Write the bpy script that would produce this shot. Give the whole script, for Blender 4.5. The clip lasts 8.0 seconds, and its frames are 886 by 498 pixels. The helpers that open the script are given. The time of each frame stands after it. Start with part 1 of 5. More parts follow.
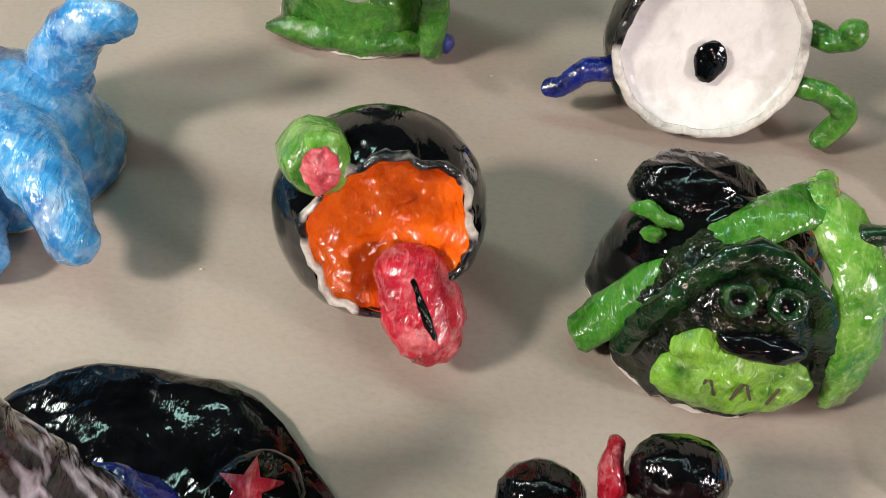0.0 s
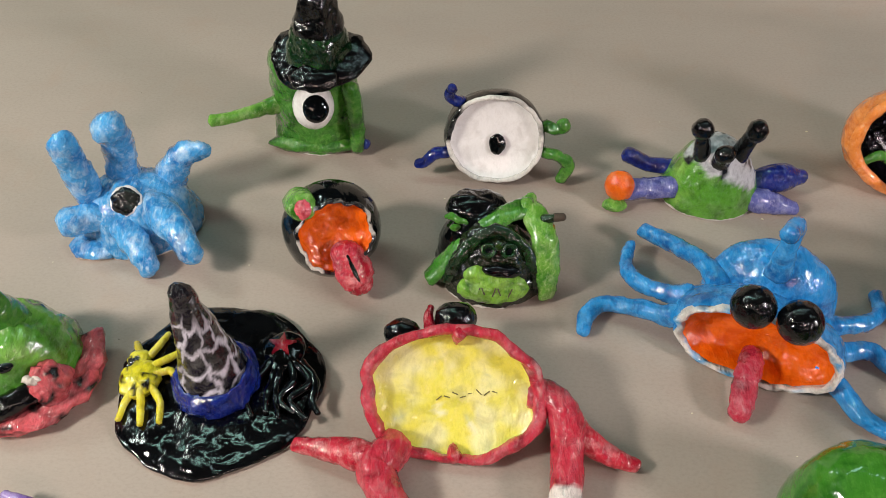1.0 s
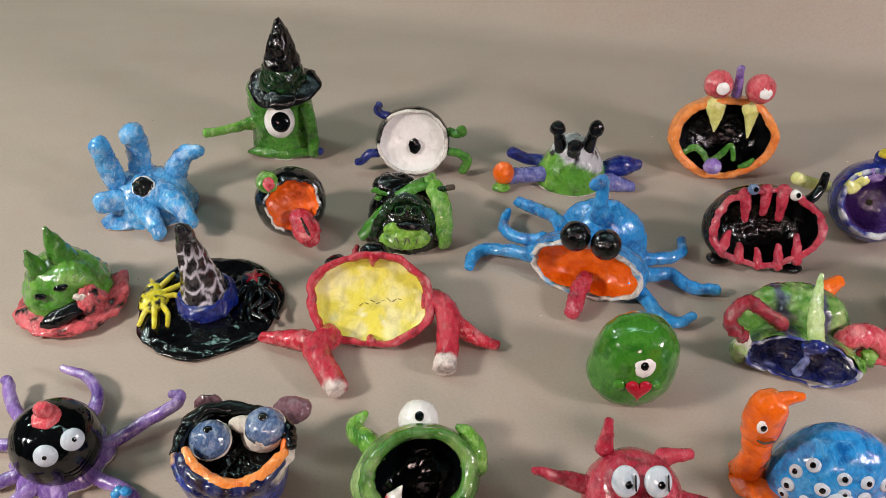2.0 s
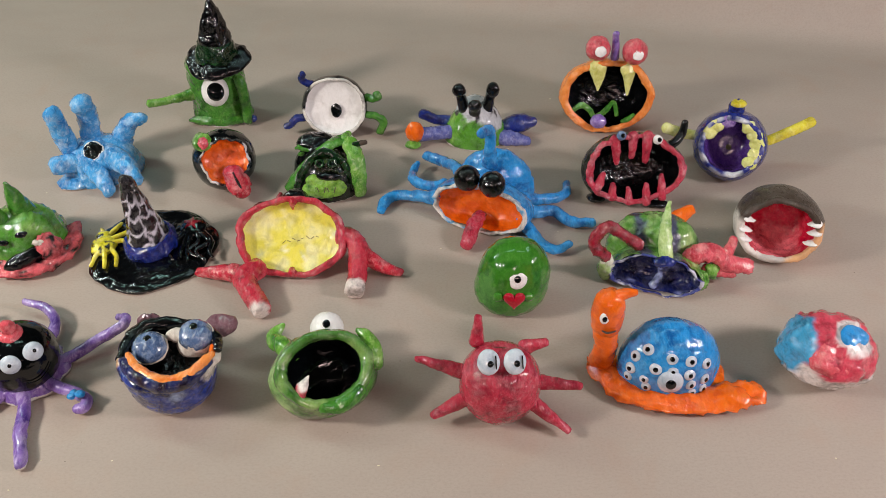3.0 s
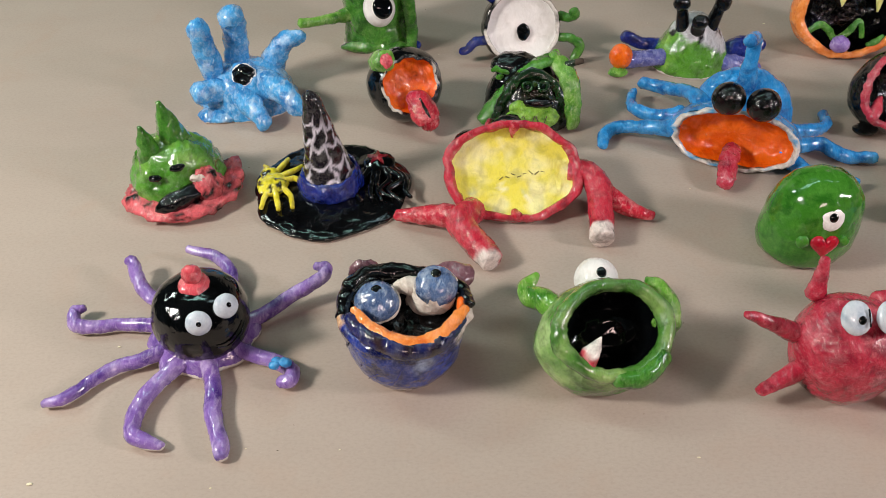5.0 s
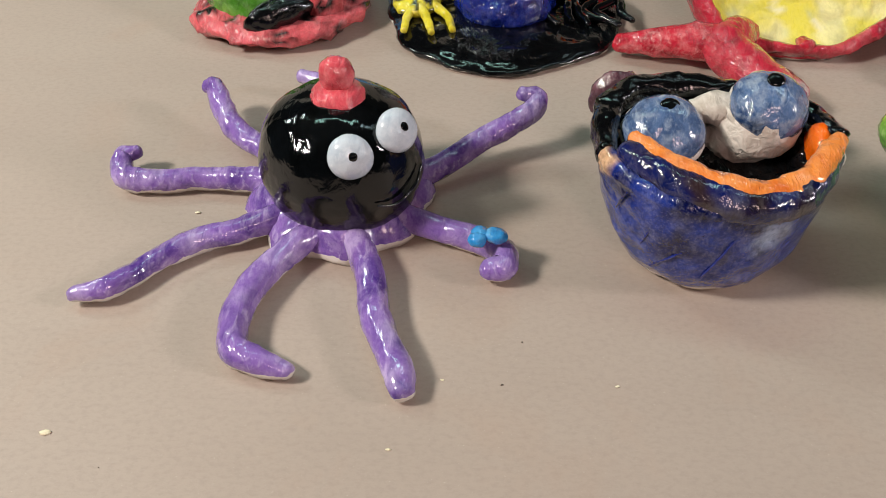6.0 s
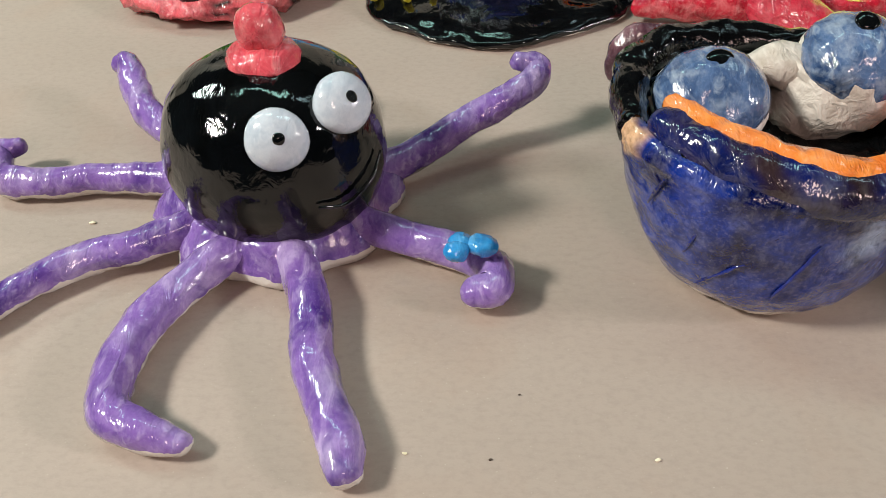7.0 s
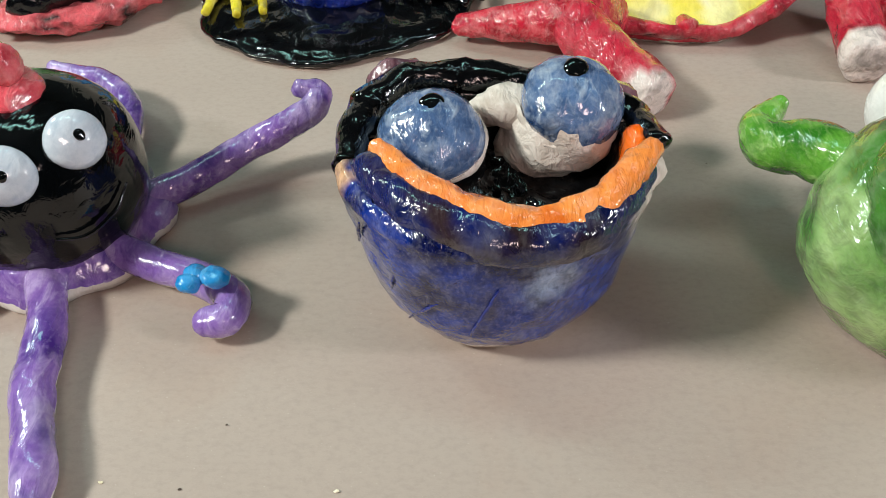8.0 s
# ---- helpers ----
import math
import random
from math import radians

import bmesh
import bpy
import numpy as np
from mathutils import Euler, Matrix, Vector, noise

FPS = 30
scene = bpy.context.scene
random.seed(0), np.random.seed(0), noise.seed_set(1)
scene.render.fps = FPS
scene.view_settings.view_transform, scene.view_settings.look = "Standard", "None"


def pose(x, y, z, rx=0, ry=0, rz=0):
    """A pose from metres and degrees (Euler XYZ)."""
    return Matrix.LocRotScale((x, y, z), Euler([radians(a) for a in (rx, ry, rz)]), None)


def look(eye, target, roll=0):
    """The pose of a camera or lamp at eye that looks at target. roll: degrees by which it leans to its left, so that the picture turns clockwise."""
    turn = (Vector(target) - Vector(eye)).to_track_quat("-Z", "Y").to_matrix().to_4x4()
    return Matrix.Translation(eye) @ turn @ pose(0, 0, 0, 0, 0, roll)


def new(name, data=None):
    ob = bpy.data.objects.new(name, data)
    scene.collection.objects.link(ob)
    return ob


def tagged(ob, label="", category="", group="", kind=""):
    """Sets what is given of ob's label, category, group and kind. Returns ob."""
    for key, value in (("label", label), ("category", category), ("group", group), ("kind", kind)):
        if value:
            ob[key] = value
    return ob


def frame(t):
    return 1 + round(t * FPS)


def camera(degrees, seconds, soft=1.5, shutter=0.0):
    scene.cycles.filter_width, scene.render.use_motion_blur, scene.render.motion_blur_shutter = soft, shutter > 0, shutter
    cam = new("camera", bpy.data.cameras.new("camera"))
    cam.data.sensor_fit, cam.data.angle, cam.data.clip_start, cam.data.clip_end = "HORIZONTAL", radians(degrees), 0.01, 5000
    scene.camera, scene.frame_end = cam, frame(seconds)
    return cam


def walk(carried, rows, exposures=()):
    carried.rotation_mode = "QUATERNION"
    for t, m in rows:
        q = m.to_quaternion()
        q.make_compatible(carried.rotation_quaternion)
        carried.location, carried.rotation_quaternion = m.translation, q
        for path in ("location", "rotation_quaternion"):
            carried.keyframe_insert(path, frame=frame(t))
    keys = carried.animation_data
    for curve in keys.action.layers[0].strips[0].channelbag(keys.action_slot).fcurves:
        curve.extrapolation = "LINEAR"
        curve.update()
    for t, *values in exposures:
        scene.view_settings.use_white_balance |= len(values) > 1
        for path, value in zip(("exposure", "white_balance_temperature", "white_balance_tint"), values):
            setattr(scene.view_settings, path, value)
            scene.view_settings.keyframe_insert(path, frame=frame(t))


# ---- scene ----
cam = camera(56.0, 8.0, soft=0.9)
PATH = [
    (0, (-0.037, -0.014, 0.192), (-0.082, 1.251, -1.357), 5.5),
    (0.5, (-0.015, -0.111, 0.282), (-0.056, 1.245, -1.187), 2.7),
    (1, (0.012, -0.205, 0.364), (-0.02, 1.178, -1.08), 1.2),
    (1.2, (0.02, -0.241, 0.382), (-0.016, 1.161, -1.044), 0.7),
    (2.3, (0.095, -0.437, 0.449), (0.073, 1.086, -0.847), -0.2),
    (2.5, (0.109, -0.457, 0.455), (0.098, 1.06, -0.847), -0.3),
    (3, (0.128, -0.496, 0.467), (0.154, 1.004, -0.856), -0.3),
    (3.5, (0.121, -0.516, 0.475), (0.153, 0.971, -0.862), -0.0),
    (4, (0.102, -0.519, 0.476), (0.098, 0.967, -0.863), -1.1),
    (4.2, (0.087, -0.51, 0.466), (0.063, 0.983, -0.864), -1.7),
    (5.3, (-0.078, -0.375, 0.292), (-0.078, 1.12, -1.037), -0.9),
    (5.5, (-0.102, -0.352, 0.256), (-0.111, 1.137, -1.08), -0.9),
    (6, (-0.129, -0.312, 0.178), (-0.158, 1.161, -1.175), -0.2),
    (6.5, (-0.132, -0.285, 0.142), (-0.209, 1.183, -1.215), -1.9),
    (7, (-0.12, -0.262, 0.132), (-0.179, 1.236, -1.192), -2.0),
    (7.5, (-0.097, -0.257, 0.137), (-0.134, 1.24, -1.189), -1.6),
    (8, (-0.061, -0.258, 0.145), (-0.106, 1.203, -1.22), -1.1),
]
walk(cam, [(t, look(eye, target, roll)) for t, eye, target, roll in PATH],
     [(0.0, 0.02, 6500, 9), (0.6, -0.18, 6500, 8), (1.2, -0.26, 6500, 9), (2.4, -0.33, 6450, 10), (4.2, -0.37, 6380, 8), (5.4, -0.25, 6480, 10), (6.0, -0.35, 6500, 10), (6.6, -0.29, 6400, 8), (7.2, -0.22, 6320, 5), (8.0, -0.16, 6050, 2)])

# ---- light: lamps round the table, ceiling panels, a plain room ----
world = bpy.data.worlds.new("room_air")
world.use_nodes = True
world.node_tree.nodes["Background"].inputs[0].default_value = (0.9, 0.95, 1.0, 1)
world.node_tree.nodes["Background"].inputs[1].default_value = 0.012
scene.world = world


def lamp(name, eye, target, size_x, size_y, power, colour):
    data = bpy.data.lights.new(name, "AREA")
    data.shape, data.size, data.size_y, data.energy, data.color = "RECTANGLE", size_x, size_y, power, colour
    ob = new(name, data)
    ob.matrix_world = look(eye, target)
    return ob


lamp("lamp_left", (-0.80, -0.30, 0.67), (-0.05, -0.05, 0.0), 0.16, 0.13, 12.2, (1.0, 0.93, 0.85))
lamp("lamp_back", (-1.60, 0.85, 1.45), (0.0, -0.15, 0.0), 0.36, 0.28, 13.5, (0.86, 1.0, 0.92))
lamp("lamp_right", (1.00, -0.38, 0.56), (0.32, -0.08, 0.0), 0.18, 0.15, 8.8, (1.0, 0.90, 0.90))
lamp("lamp_front", (0.15, -1.20, 0.85), (0.14, -0.15, 0.0), 0.30, 0.22, 5.2, (1.0, 0.70, 0.64))
lamp("ceiling_panel_light", (-0.45, 0.55, 1.78), (-0.45, 0.55, 0.0), 0.9, 0.14, 4.6, (0.56, 1.0, 0.88))
lamp("ceiling_panel_light", (0.75, 0.35, 1.78), (0.75, 0.35, 0.0), 0.9, 0.14, 3.0, (0.68, 0.95, 1.0))

# ---- materials ----


def lin(h):
    """A hex colour as linear RGB."""
    out = []
    for i in (0, 2, 4):
        c = int(h[i:i + 2], 16) / 255
        out.append(c / 12.92 if c <= 0.04045 else ((c + 0.055) / 1.055) ** 2.4)
    return tuple(out)


class Nodes:
    def __init__(self, name):
        self.mat = bpy.data.materials.new(name)
        self.mat.use_nodes = True
        self.tree = self.mat.node_tree
        self.bsdf = self.tree.nodes["Principled BSDF"]

    def add(self, kind, inputs=(), **props):
        node = self.tree.nodes.new(kind)
        for k, v in props.items():
            setattr(node, k, v)
        for k, v in dict(inputs).items():
            if isinstance(v, bpy.types.NodeSocket):
                self.tree.links.new(v, node.inputs[k])
            else:
                node.inputs[k].default_value = v
        return node

    def link(self, a, b):
        self.tree.links.new(a, b)

    def coords(self):
        """Object coordinates, shifted at random from object to object."""
        info = self.add("ShaderNodeObjectInfo")
        tc = self.add("ShaderNodeTexCoord")
        return self.add("ShaderNodeVectorMath", {0: tc.outputs["Object"], 1: info.outputs["Random"]}, operation="ADD").outputs[0]

    def noise(self, vec, scale, detail=3.0, rough=0.55, distort=0.0):
        return self.add("ShaderNodeTexNoise", {"Vector": vec, "Scale": scale, "Detail": detail, "Roughness": rough, "Distortion": distort}).outputs["Fac"]

    def ramp(self, fac, stops):
        node = self.add("ShaderNodeValToRGB", {"Fac": fac})
        els = node.color_ramp.elements
        while len(els) < len(stops):
            els.new(0.5)
        for e, (p, c) in zip(els, stops):
            e.position, e.color = p, (*c, 1) if len(c) == 3 else c
        return node.outputs["Color"]

    def mix(self, fac, a, b, kind="MIX"):
        node = self.add("ShaderNodeMix", data_type="RGBA", blend_type=kind)
        for sock, v in ((node.inputs[0], fac), (node.inputs[6], a), (node.inputs[7], b)):
            if isinstance(v, bpy.types.NodeSocket):
                self.link(v, sock)
            else:
                sock.default_value = v if isinstance(v, (int, float)) else (*v[:3], 1)
        return node.outputs[2]

    def bump(self, pairs):
        last = None
        for height, strength, dist in pairs:
            node = self.add("ShaderNodeBump", {"Height": height, "Strength": strength, "Distance": dist})
            if last:
                self.link(last, node.inputs["Normal"])
            last = node.outputs["Normal"]
        self.link(last, self.bsdf.inputs["Normal"])


def value3(v):
    return (v, v, v)


def glaze(name, main=None, deep=None, pale=None, wash=0.35, rough=0.16, bump=0.35, bare=0.0, grain=80.0, coat=0.9, foot=0.0, speck=0.09, pool=0.42):
    """Brushed, fired glaze over white clay: thin (pale) and pooled (deep) places, crumbs of bare clay, a wavy gloss.
    Without main the colour is read from the mesh's own paint layer."""
    n = Nodes(name)
    vec = n.coords()
    brush = n.add("ShaderNodeMapping", {"Vector": vec, "Rotation": (0.5, 0.35, 0.6), "Scale": (1.5, 0.45, 1.2)}).outputs[0]
    big = n.noise(vec, grain, 4.0, 0.6, 0.6)
    fine = n.noise(brush, grain * 4.0, 3.0, 0.6, 0.4)
    if main is None:
        base = n.add("ShaderNodeAttribute", attribute_name="paint").outputs["Color"]
        dark = n.mix(1.0, base, value3(pool), "MULTIPLY")
        light = n.mix(0.22, base, (0.75, 0.74, 0.70))
    else:
        base, dark, light = lin(main), lin(deep), lin(pale)
    col = n.mix(n.ramp(big, [(0.34, value3(0)), (0.52, value3(1))]), dark, base)
    thin = n.ramp(n.noise(vec, grain * 1.3, 4.0, 0.6, 0.3), [(0.50, value3(0)), (0.76, value3(wash * 0.75))])
    col = n.mix(thin, col, light)
    col = n.mix(n.ramp(fine, [(0.50, value3(0.0)), (0.74, value3(0.38))]), col, dark)
    col = n.mix(n.ramp(n.noise(brush, grain * 3.0, 4.0, 0.6, 0.8), [(0.52, value3(0.0)), (0.80, value3(min(1.0, wash * 0.45)))]), col, light)
    pepper = n.noise(vec, 1100.0, 2.0, 0.6)
    col = n.mix(n.ramp(pepper, [(0.54, value3(0)), (0.72, value3(speck * 1.6))]), col, dark)
    col = n.mix(n.ramp(pepper, [(0.28, value3(speck)), (0.45, value3(0))]), col, light)
    ripple = n.noise(brush, 260.0, 3.0, 0.6, 0.6)
    col = n.mix(n.ramp(ripple, [(0.32, value3(0.36)), (0.46, value3(0))]), col, dark)
    col = n.mix(n.ramp(ripple, [(0.56, value3(0)), (0.72, value3(wash * 0.5))]), col, light)
    if bare:
        chip = n.ramp(n.noise(vec, grain * 1.3, 6.0, 0.7), [(0.72 - bare, value3(0)), (0.75 - bare, value3(1))])
        col = n.mix(chip, col, (0.72, 0.68, 0.63))
    # the foot of each piece is wiped bare for the kiln
    high = n.add("ShaderNodeSeparateXYZ", {0: n.add("ShaderNodeTexCoord").outputs["Object"]}).outputs["Z"]
    edge = n.add("ShaderNodeMath", {0: n.noise(vec, 160.0, 4.0, 0.6), 1: 0.0042, 2: foot - 0.0008}, operation="MULTIPLY_ADD").outputs[0]
    wiped = n.add("ShaderNodeMath", {0: edge, 1: high}, operation="GREATER_THAN").outputs[0]
    col = n.mix(wiped, col, (0.66, 0.62, 0.57))
    n.link(col, n.bsdf.inputs["Base Color"])
    gloss = n.ramp(fine, [(0.3, value3(rough * 0.6)), (0.8, value3(rough * 1.7))])
    n.link(gloss, n.bsdf.inputs["Roughness"])
    n.bsdf.inputs["Coat Weight"].default_value = coat
    n.bsdf.inputs["Specular IOR Level"].default_value = 0.25
    n.bsdf.inputs["Coat Roughness"].default_value = 0.03
    # pressed and pinched clay under a smooth, flowing gloss
    dents = n.add("ShaderNodeTexVoronoi", {"Vector": vec, "Scale": 70.0, "Smoothness": 1.0}, feature="SMOOTH_F1").outputs["Distance"]
    soft = n.noise(vec, 100.0, 1.5, 0.45, 0.5)
    n.bump([(soft, min(1.0, bump * 1.3), 0.0028), (dents, min(1.0, bump * 0.4), 0.0022), (ripple, min(1.0, bump * 1.1), 0.0014)])
    film = n.add("ShaderNodeBump", {"Height": soft, "Strength": min(1.0, bump * 1.5), "Distance": 0.0030})
    film = n.add("ShaderNodeBump", {"Height": dents, "Strength": min(1.0, bump * 0.5), "Distance": 0.0024, "Normal": film.outputs["Normal"]})
    film = n.add("ShaderNodeBump", {"Height": ripple, "Strength": min(1.0, bump * 0.9), "Distance": 0.0011, "Normal": film.outputs["Normal"]})
    n.link(film.outputs["Normal"], n.bsdf.inputs["Coat Normal"])
    return n.mat


BLUE = glaze("sky_blue_glaze", "469fdc", "1c6db2", "cfe6f2", wash=0.9, grain=70, bare=0.02, bump=0.55)
CRABBLUE = glaze("azure_glaze", "2a8fd6", "135a9e", "7cc4ea", wash=0.5, bump=0.4)
GREEN = glaze("leaf_green_glaze", "3d7d26", "174a10", "8bb85a", wash=0.5, bump=0.6)
DEEPGREEN = glaze("bottle_green_glaze", "0e2a16", "040b08", "356a2c", wash=0.4, rough=0.07, bump=0.6)
LIME = glaze("lime_glaze", "66a038", "35741e", "bcd68c", wash=0.85, bump=0.55)
BLACK = glaze("black_glaze", "06080a", "030404", "0c1216", wash=0.5, rough=0.05, bump=0.16, coat=0.6)
BLACKROUGH = glaze("lumpy_black_glaze", "07080a", "030304", "14181a", wash=0.4, rough=0.06, bump=0.46, grain=140, coat=0.6)
BRIMBLACK = glaze("brim_black_glaze", "07080a", "030304", "12181c", wash=0.4, rough=0.05, bump=0.26, coat=0.6)
RED = glaze("red_glaze", "c4243a", "8a1224", "eea0a2", wash=0.9, bump=0.75, coat=0.55)
WINE = glaze("dark_red_glaze", "8e1226", "4c0812", "c86070", wash=0.6, bump=0.7)
ROSE = glaze("rose_red_glaze", "b62c43", "781428", "e298a2", wash=0.45, bump=0.8, coat=0.6)
PINK = glaze("coral_pink_glaze", "d65460", "a8303e", "efb0ac", wash=0.6, bump=0.6)
MAUVE = glaze("mauve_brown_glaze", "74505a", "452c36", "a88c94", wash=0.6, bump=0.5)
ORANGE = glaze("orange_glaze", "f06a0c", "d65206", "f59a4a", wash=0.35, bump=0.42)
PEACH = glaze("peach_orange_glaze", "ee8f42", "d56a24", "f6c092", wash=0.5, bump=0.6)
WHITE = glaze("white_glaze", "efedeb", "dcd9d6", "f6f5f4", wash=0.5, rough=0.25, bump=0.22, coat=0.3)
BUTTON = glaze("blue_white_glaze", "c4ced8", "9fb0c0", "e4e8ec", wash=0.6, rough=0.2, bump=0.15)
BISQUE = glaze("bare_white_clay", "d9d0c6", "b8ac9f", "ece6df", wash=0.5, rough=0.45, bump=0.6, coat=0.1)
LAVENDER = glaze("violet_glaze", "8666b0", "452a7c", "cdbde2", wash=0.9, grain=46, bump=0.32, foot=0.0022)
PERI = glaze("periwinkle_glaze", "6065a6", "3c4180", "a5a8cf", wash=0.9, bump=0.45)
NAVY = glaze("navy_glaze", "10237a", "081048", "5068b4", wash=0.35, bump=0.6, grain=100)
INK = glaze("deep_violet_glaze", "5f3f94", "3a2264", "9478b8", wash=0.5, bump=0.35)
PALEGREEN = glaze("pale_green_glaze", "aecb7e", "6f9f46", "e0ebc4", wash=0.7, bump=0.5)
SLATE = glaze("slate_blue_glaze", "566f98", "283f66", "b4c2d2", wash=1.0, grain=110)
YELLOW = glaze("yellow_glaze", "dfd236", "b39f1c", "f0ec9e", wash=0.6)
PALEYELLOW = glaze("pale_yellow_glaze", "dcdc84", "b4b454", "efefc6", wash=0.7)
SMOOTHGREEN = glaze("smooth_green_glaze", "3c7c25", "256018", "6ea548", wash=0.4, bump=0.14)
HEARTRED = glaze("heart_red_glaze", "b0122a", "7d0a1b", "c93a48", wash=0.3, bump=0.1)
PAINTED = glaze("painted_glaze", wash=0.5, bump=0.45)
PITCH = glaze("painted_dark_glaze", wash=0.1, bump=0.6, rough=0.08, coat=0.7)
GUMGLAZE = glaze("wet_red_glaze", wash=0.6, bump=0.8, rough=0.14, coat=0.7, pool=0.7)
BOWLGLAZE = glaze("mottled_navy_glaze", wash=0.75, bump=0.42, grain=120, coat=0.7, speck=0.38)
LEMONGLAZE = glaze("painted_thin_glaze", wash=0.4, bump=0.4, rough=0.34, coat=0.3, pool=0.74, speck=0.12)
PAINTEDROUGH = glaze("painted_lumpy_glaze", wash=0.7, bump=0.8, rough=0.16, coat=0.55)


def kraft():
    n = Nodes("kraft_paper")
    tc = n.add("ShaderNodeTexCoord").outputs["Object"]
    streak = n.add("ShaderNodeMapping", {"Vector": tc, "Scale": (4.0, 11.0, 4.0)}).outputs[0]
    fibre = n.noise(n.add("ShaderNodeMapping", {"Vector": tc, "Scale": (420.0, 640.0, 420.0)}).outputs[0], 1.0, 4.0, 0.7)
    col = n.ramp(n.noise(streak, 1.0, 5.0, 0.6), [(0.3, lin("a3958a")), (0.7, lin("ada095"))])
    col = n.mix(n.ramp(n.noise(tc, 7.0, 4.0, 0.6), [(0.35, value3(0)), (0.7, value3(0.5))]), col, lin("ae9e92"))
    col = n.mix(n.ramp(fibre, [(0.45, value3(0)), (0.75, value3(0.35))]), col, lin("897d73"))
    col = n.mix(n.ramp(n.noise(tc, 22.0, 5.0, 0.65, 0.6), [(0.52, value3(0)), (0.80, value3(0.28))]), col, lin("a98a74"))
    speck = n.ramp(n.noise(tc, 1500.0, 2.0, 0.5), [(0.70, value3(0)), (0.76, value3(0.5))])
    col = n.mix(speck, col, lin("c6bcae"))
    n.link(col, n.bsdf.inputs["Base Color"])
    n.bsdf.inputs["Roughness"].default_value = 0.62
    n.bump([(n.noise(tc, 3.5, 3.0), 0.25, 0.01), (fibre, 0.25, 0.0003)])
    return n.mat


def plain(name, a, b, scale, rough):
    n = Nodes(name)
    tc = n.add("ShaderNodeTexCoord").outputs["Object"]
    n.link(n.ramp(n.noise(tc, scale, 4.0), [(0.35, lin(a)), (0.7, lin(b))]), n.bsdf.inputs["Base Color"])
    n.bsdf.inputs["Roughness"].default_value = rough
    n.bump([(n.noise(tc, scale * 8, 3.0), 0.15, 0.002)])
    return n.mat


PAPER = kraft()
WALLPAINT = plain("wall_paint", "4c4b48", "565552", 3.0, 0.8)
FLOORING = plain("floor_vinyl", "4a4641", "56524b", 5.0, 0.5)
CEILINGPAINT = plain("ceiling_white", "6c6c6a", "787876", 2.0, 0.9)
TABLEWOOD = plain("table_laminate", "8d7a63", "9b8970", 6.0, 0.4)
CRUMB = plain("pale_crumb", "d8cfae", "e8e2c8", 90.0, 0.7)
DARKCRUMB = plain("dark_crumb", "3a2f26", "54463a", 90.0, 0.8)
SCRATCH = plain("incised_line", "5c5526", "7a7138", 90.0, 0.6)

# ---- modelling tools: all places in millimetres of the table, z up ----
ORIGIN = {}
CLAY = Vector((3.1, 7.7, 1.3))


def thing(name, x, y, label, category, group=""):
    ob = new(name)
    ob.empty_display_size = 0.01
    ob.location = (x / 1000, y / 1000, 0)
    ORIGIN[ob] = Vector((x, y, 0))
    return tagged(ob, label, category, group)


def part(name, bm, mat, parent, label=""):
    """Links a bmesh, given in millimetres, as one mesh under a thing or a part."""
    o = ORIGIN[parent]
    for v in bm.verts:
        v.co = (v.co - o) * 0.001
    bmesh.ops.recalc_face_normals(bm, faces=bm.faces)
    for f in bm.faces:
        f.smooth = True
    mesh = bpy.data.meshes.new(name)
    bm.to_mesh(mesh)
    bm.free()
    mesh.materials.append(mat)
    ob = new(name, mesh)
    ob.parent = parent
    ORIGIN[ob] = o
    return tagged(ob, label)


def catmull(pts, t):
    """A point on the smooth line through pts, t from 0 to 1."""
    k = len(pts) - 1
    i = min(int(t * k), k - 1)
    f = t * k - i
    p1, p2 = np.array(pts[i], float), np.array(pts[i + 1], float)
    p0 = np.array(pts[i - 1], float) if i > 0 else 2 * p1 - p2
    p3 = np.array(pts[i + 2], float) if i + 2 <= k else 2 * p2 - p1
    return 0.5 * (2 * p1 + (p2 - p0) * f + (2 * p0 - 5 * p1 + 4 * p2 - p3) * f * f + (3 * p1 - p0 - 3 * p2 + p3) * f ** 3)


def shake(p, amp, size, seed):
    q = p / size + CLAY * (seed + 1)
    return p + noise.noise_vector(q) * amp + noise.noise_vector(q * 2.7) * amp * 0.55 + noise.noise_vector(q * 6.1) * amp * 0.32


def skin(rings, paint=None, floor=0.3, shut=True):
    """A bmesh through rings of points; a ring of one point is a pole. paint(place) gives a colour."""
    bm = bmesh.new()
    layer = bm.verts.layers.float_color.new("paint") if paint else None
    made = []
    for ring in rings:
        row = []
        for p in ring:
            v = bm.verts.new((p.x, p.y, max(p.z, floor) if floor is not None else p.z))
            if paint:
                v[layer] = (*paint(p), 1)
            row.append(v)
        made.append(row)
    for a, b in zip(made, made[1:]):
        if len(a) == 1 and len(b) == 1:
            continue
        n = max(len(a), len(b))
        for i in range(n if shut else n - 1):
            j = (i + 1) % n
            if len(a) == 1:
                bm.faces.new((a[0], b[i], b[j]))
            elif len(b) == 1:
                bm.faces.new((a[i], a[j], b[0]))
            else:
                bm.faces.new((a[i], a[j], b[j], b[i]))
    return bm


def facing(c, d, roll=0.0):
    """The pose at c whose z axis points along d, x to the right, y up."""
    d = Vector(d).normalized()
    x = Vector((0, 0, 1)).cross(d)
    x = x.normalized() if x.length > 1e-4 else Vector((1, 0, 0))
    y = d.cross(x)
    m = Matrix((x, y, d)).transposed().to_4x4()
    return Matrix.Translation(c) @ m @ Matrix.Rotation(radians(roll), 4, "Z")


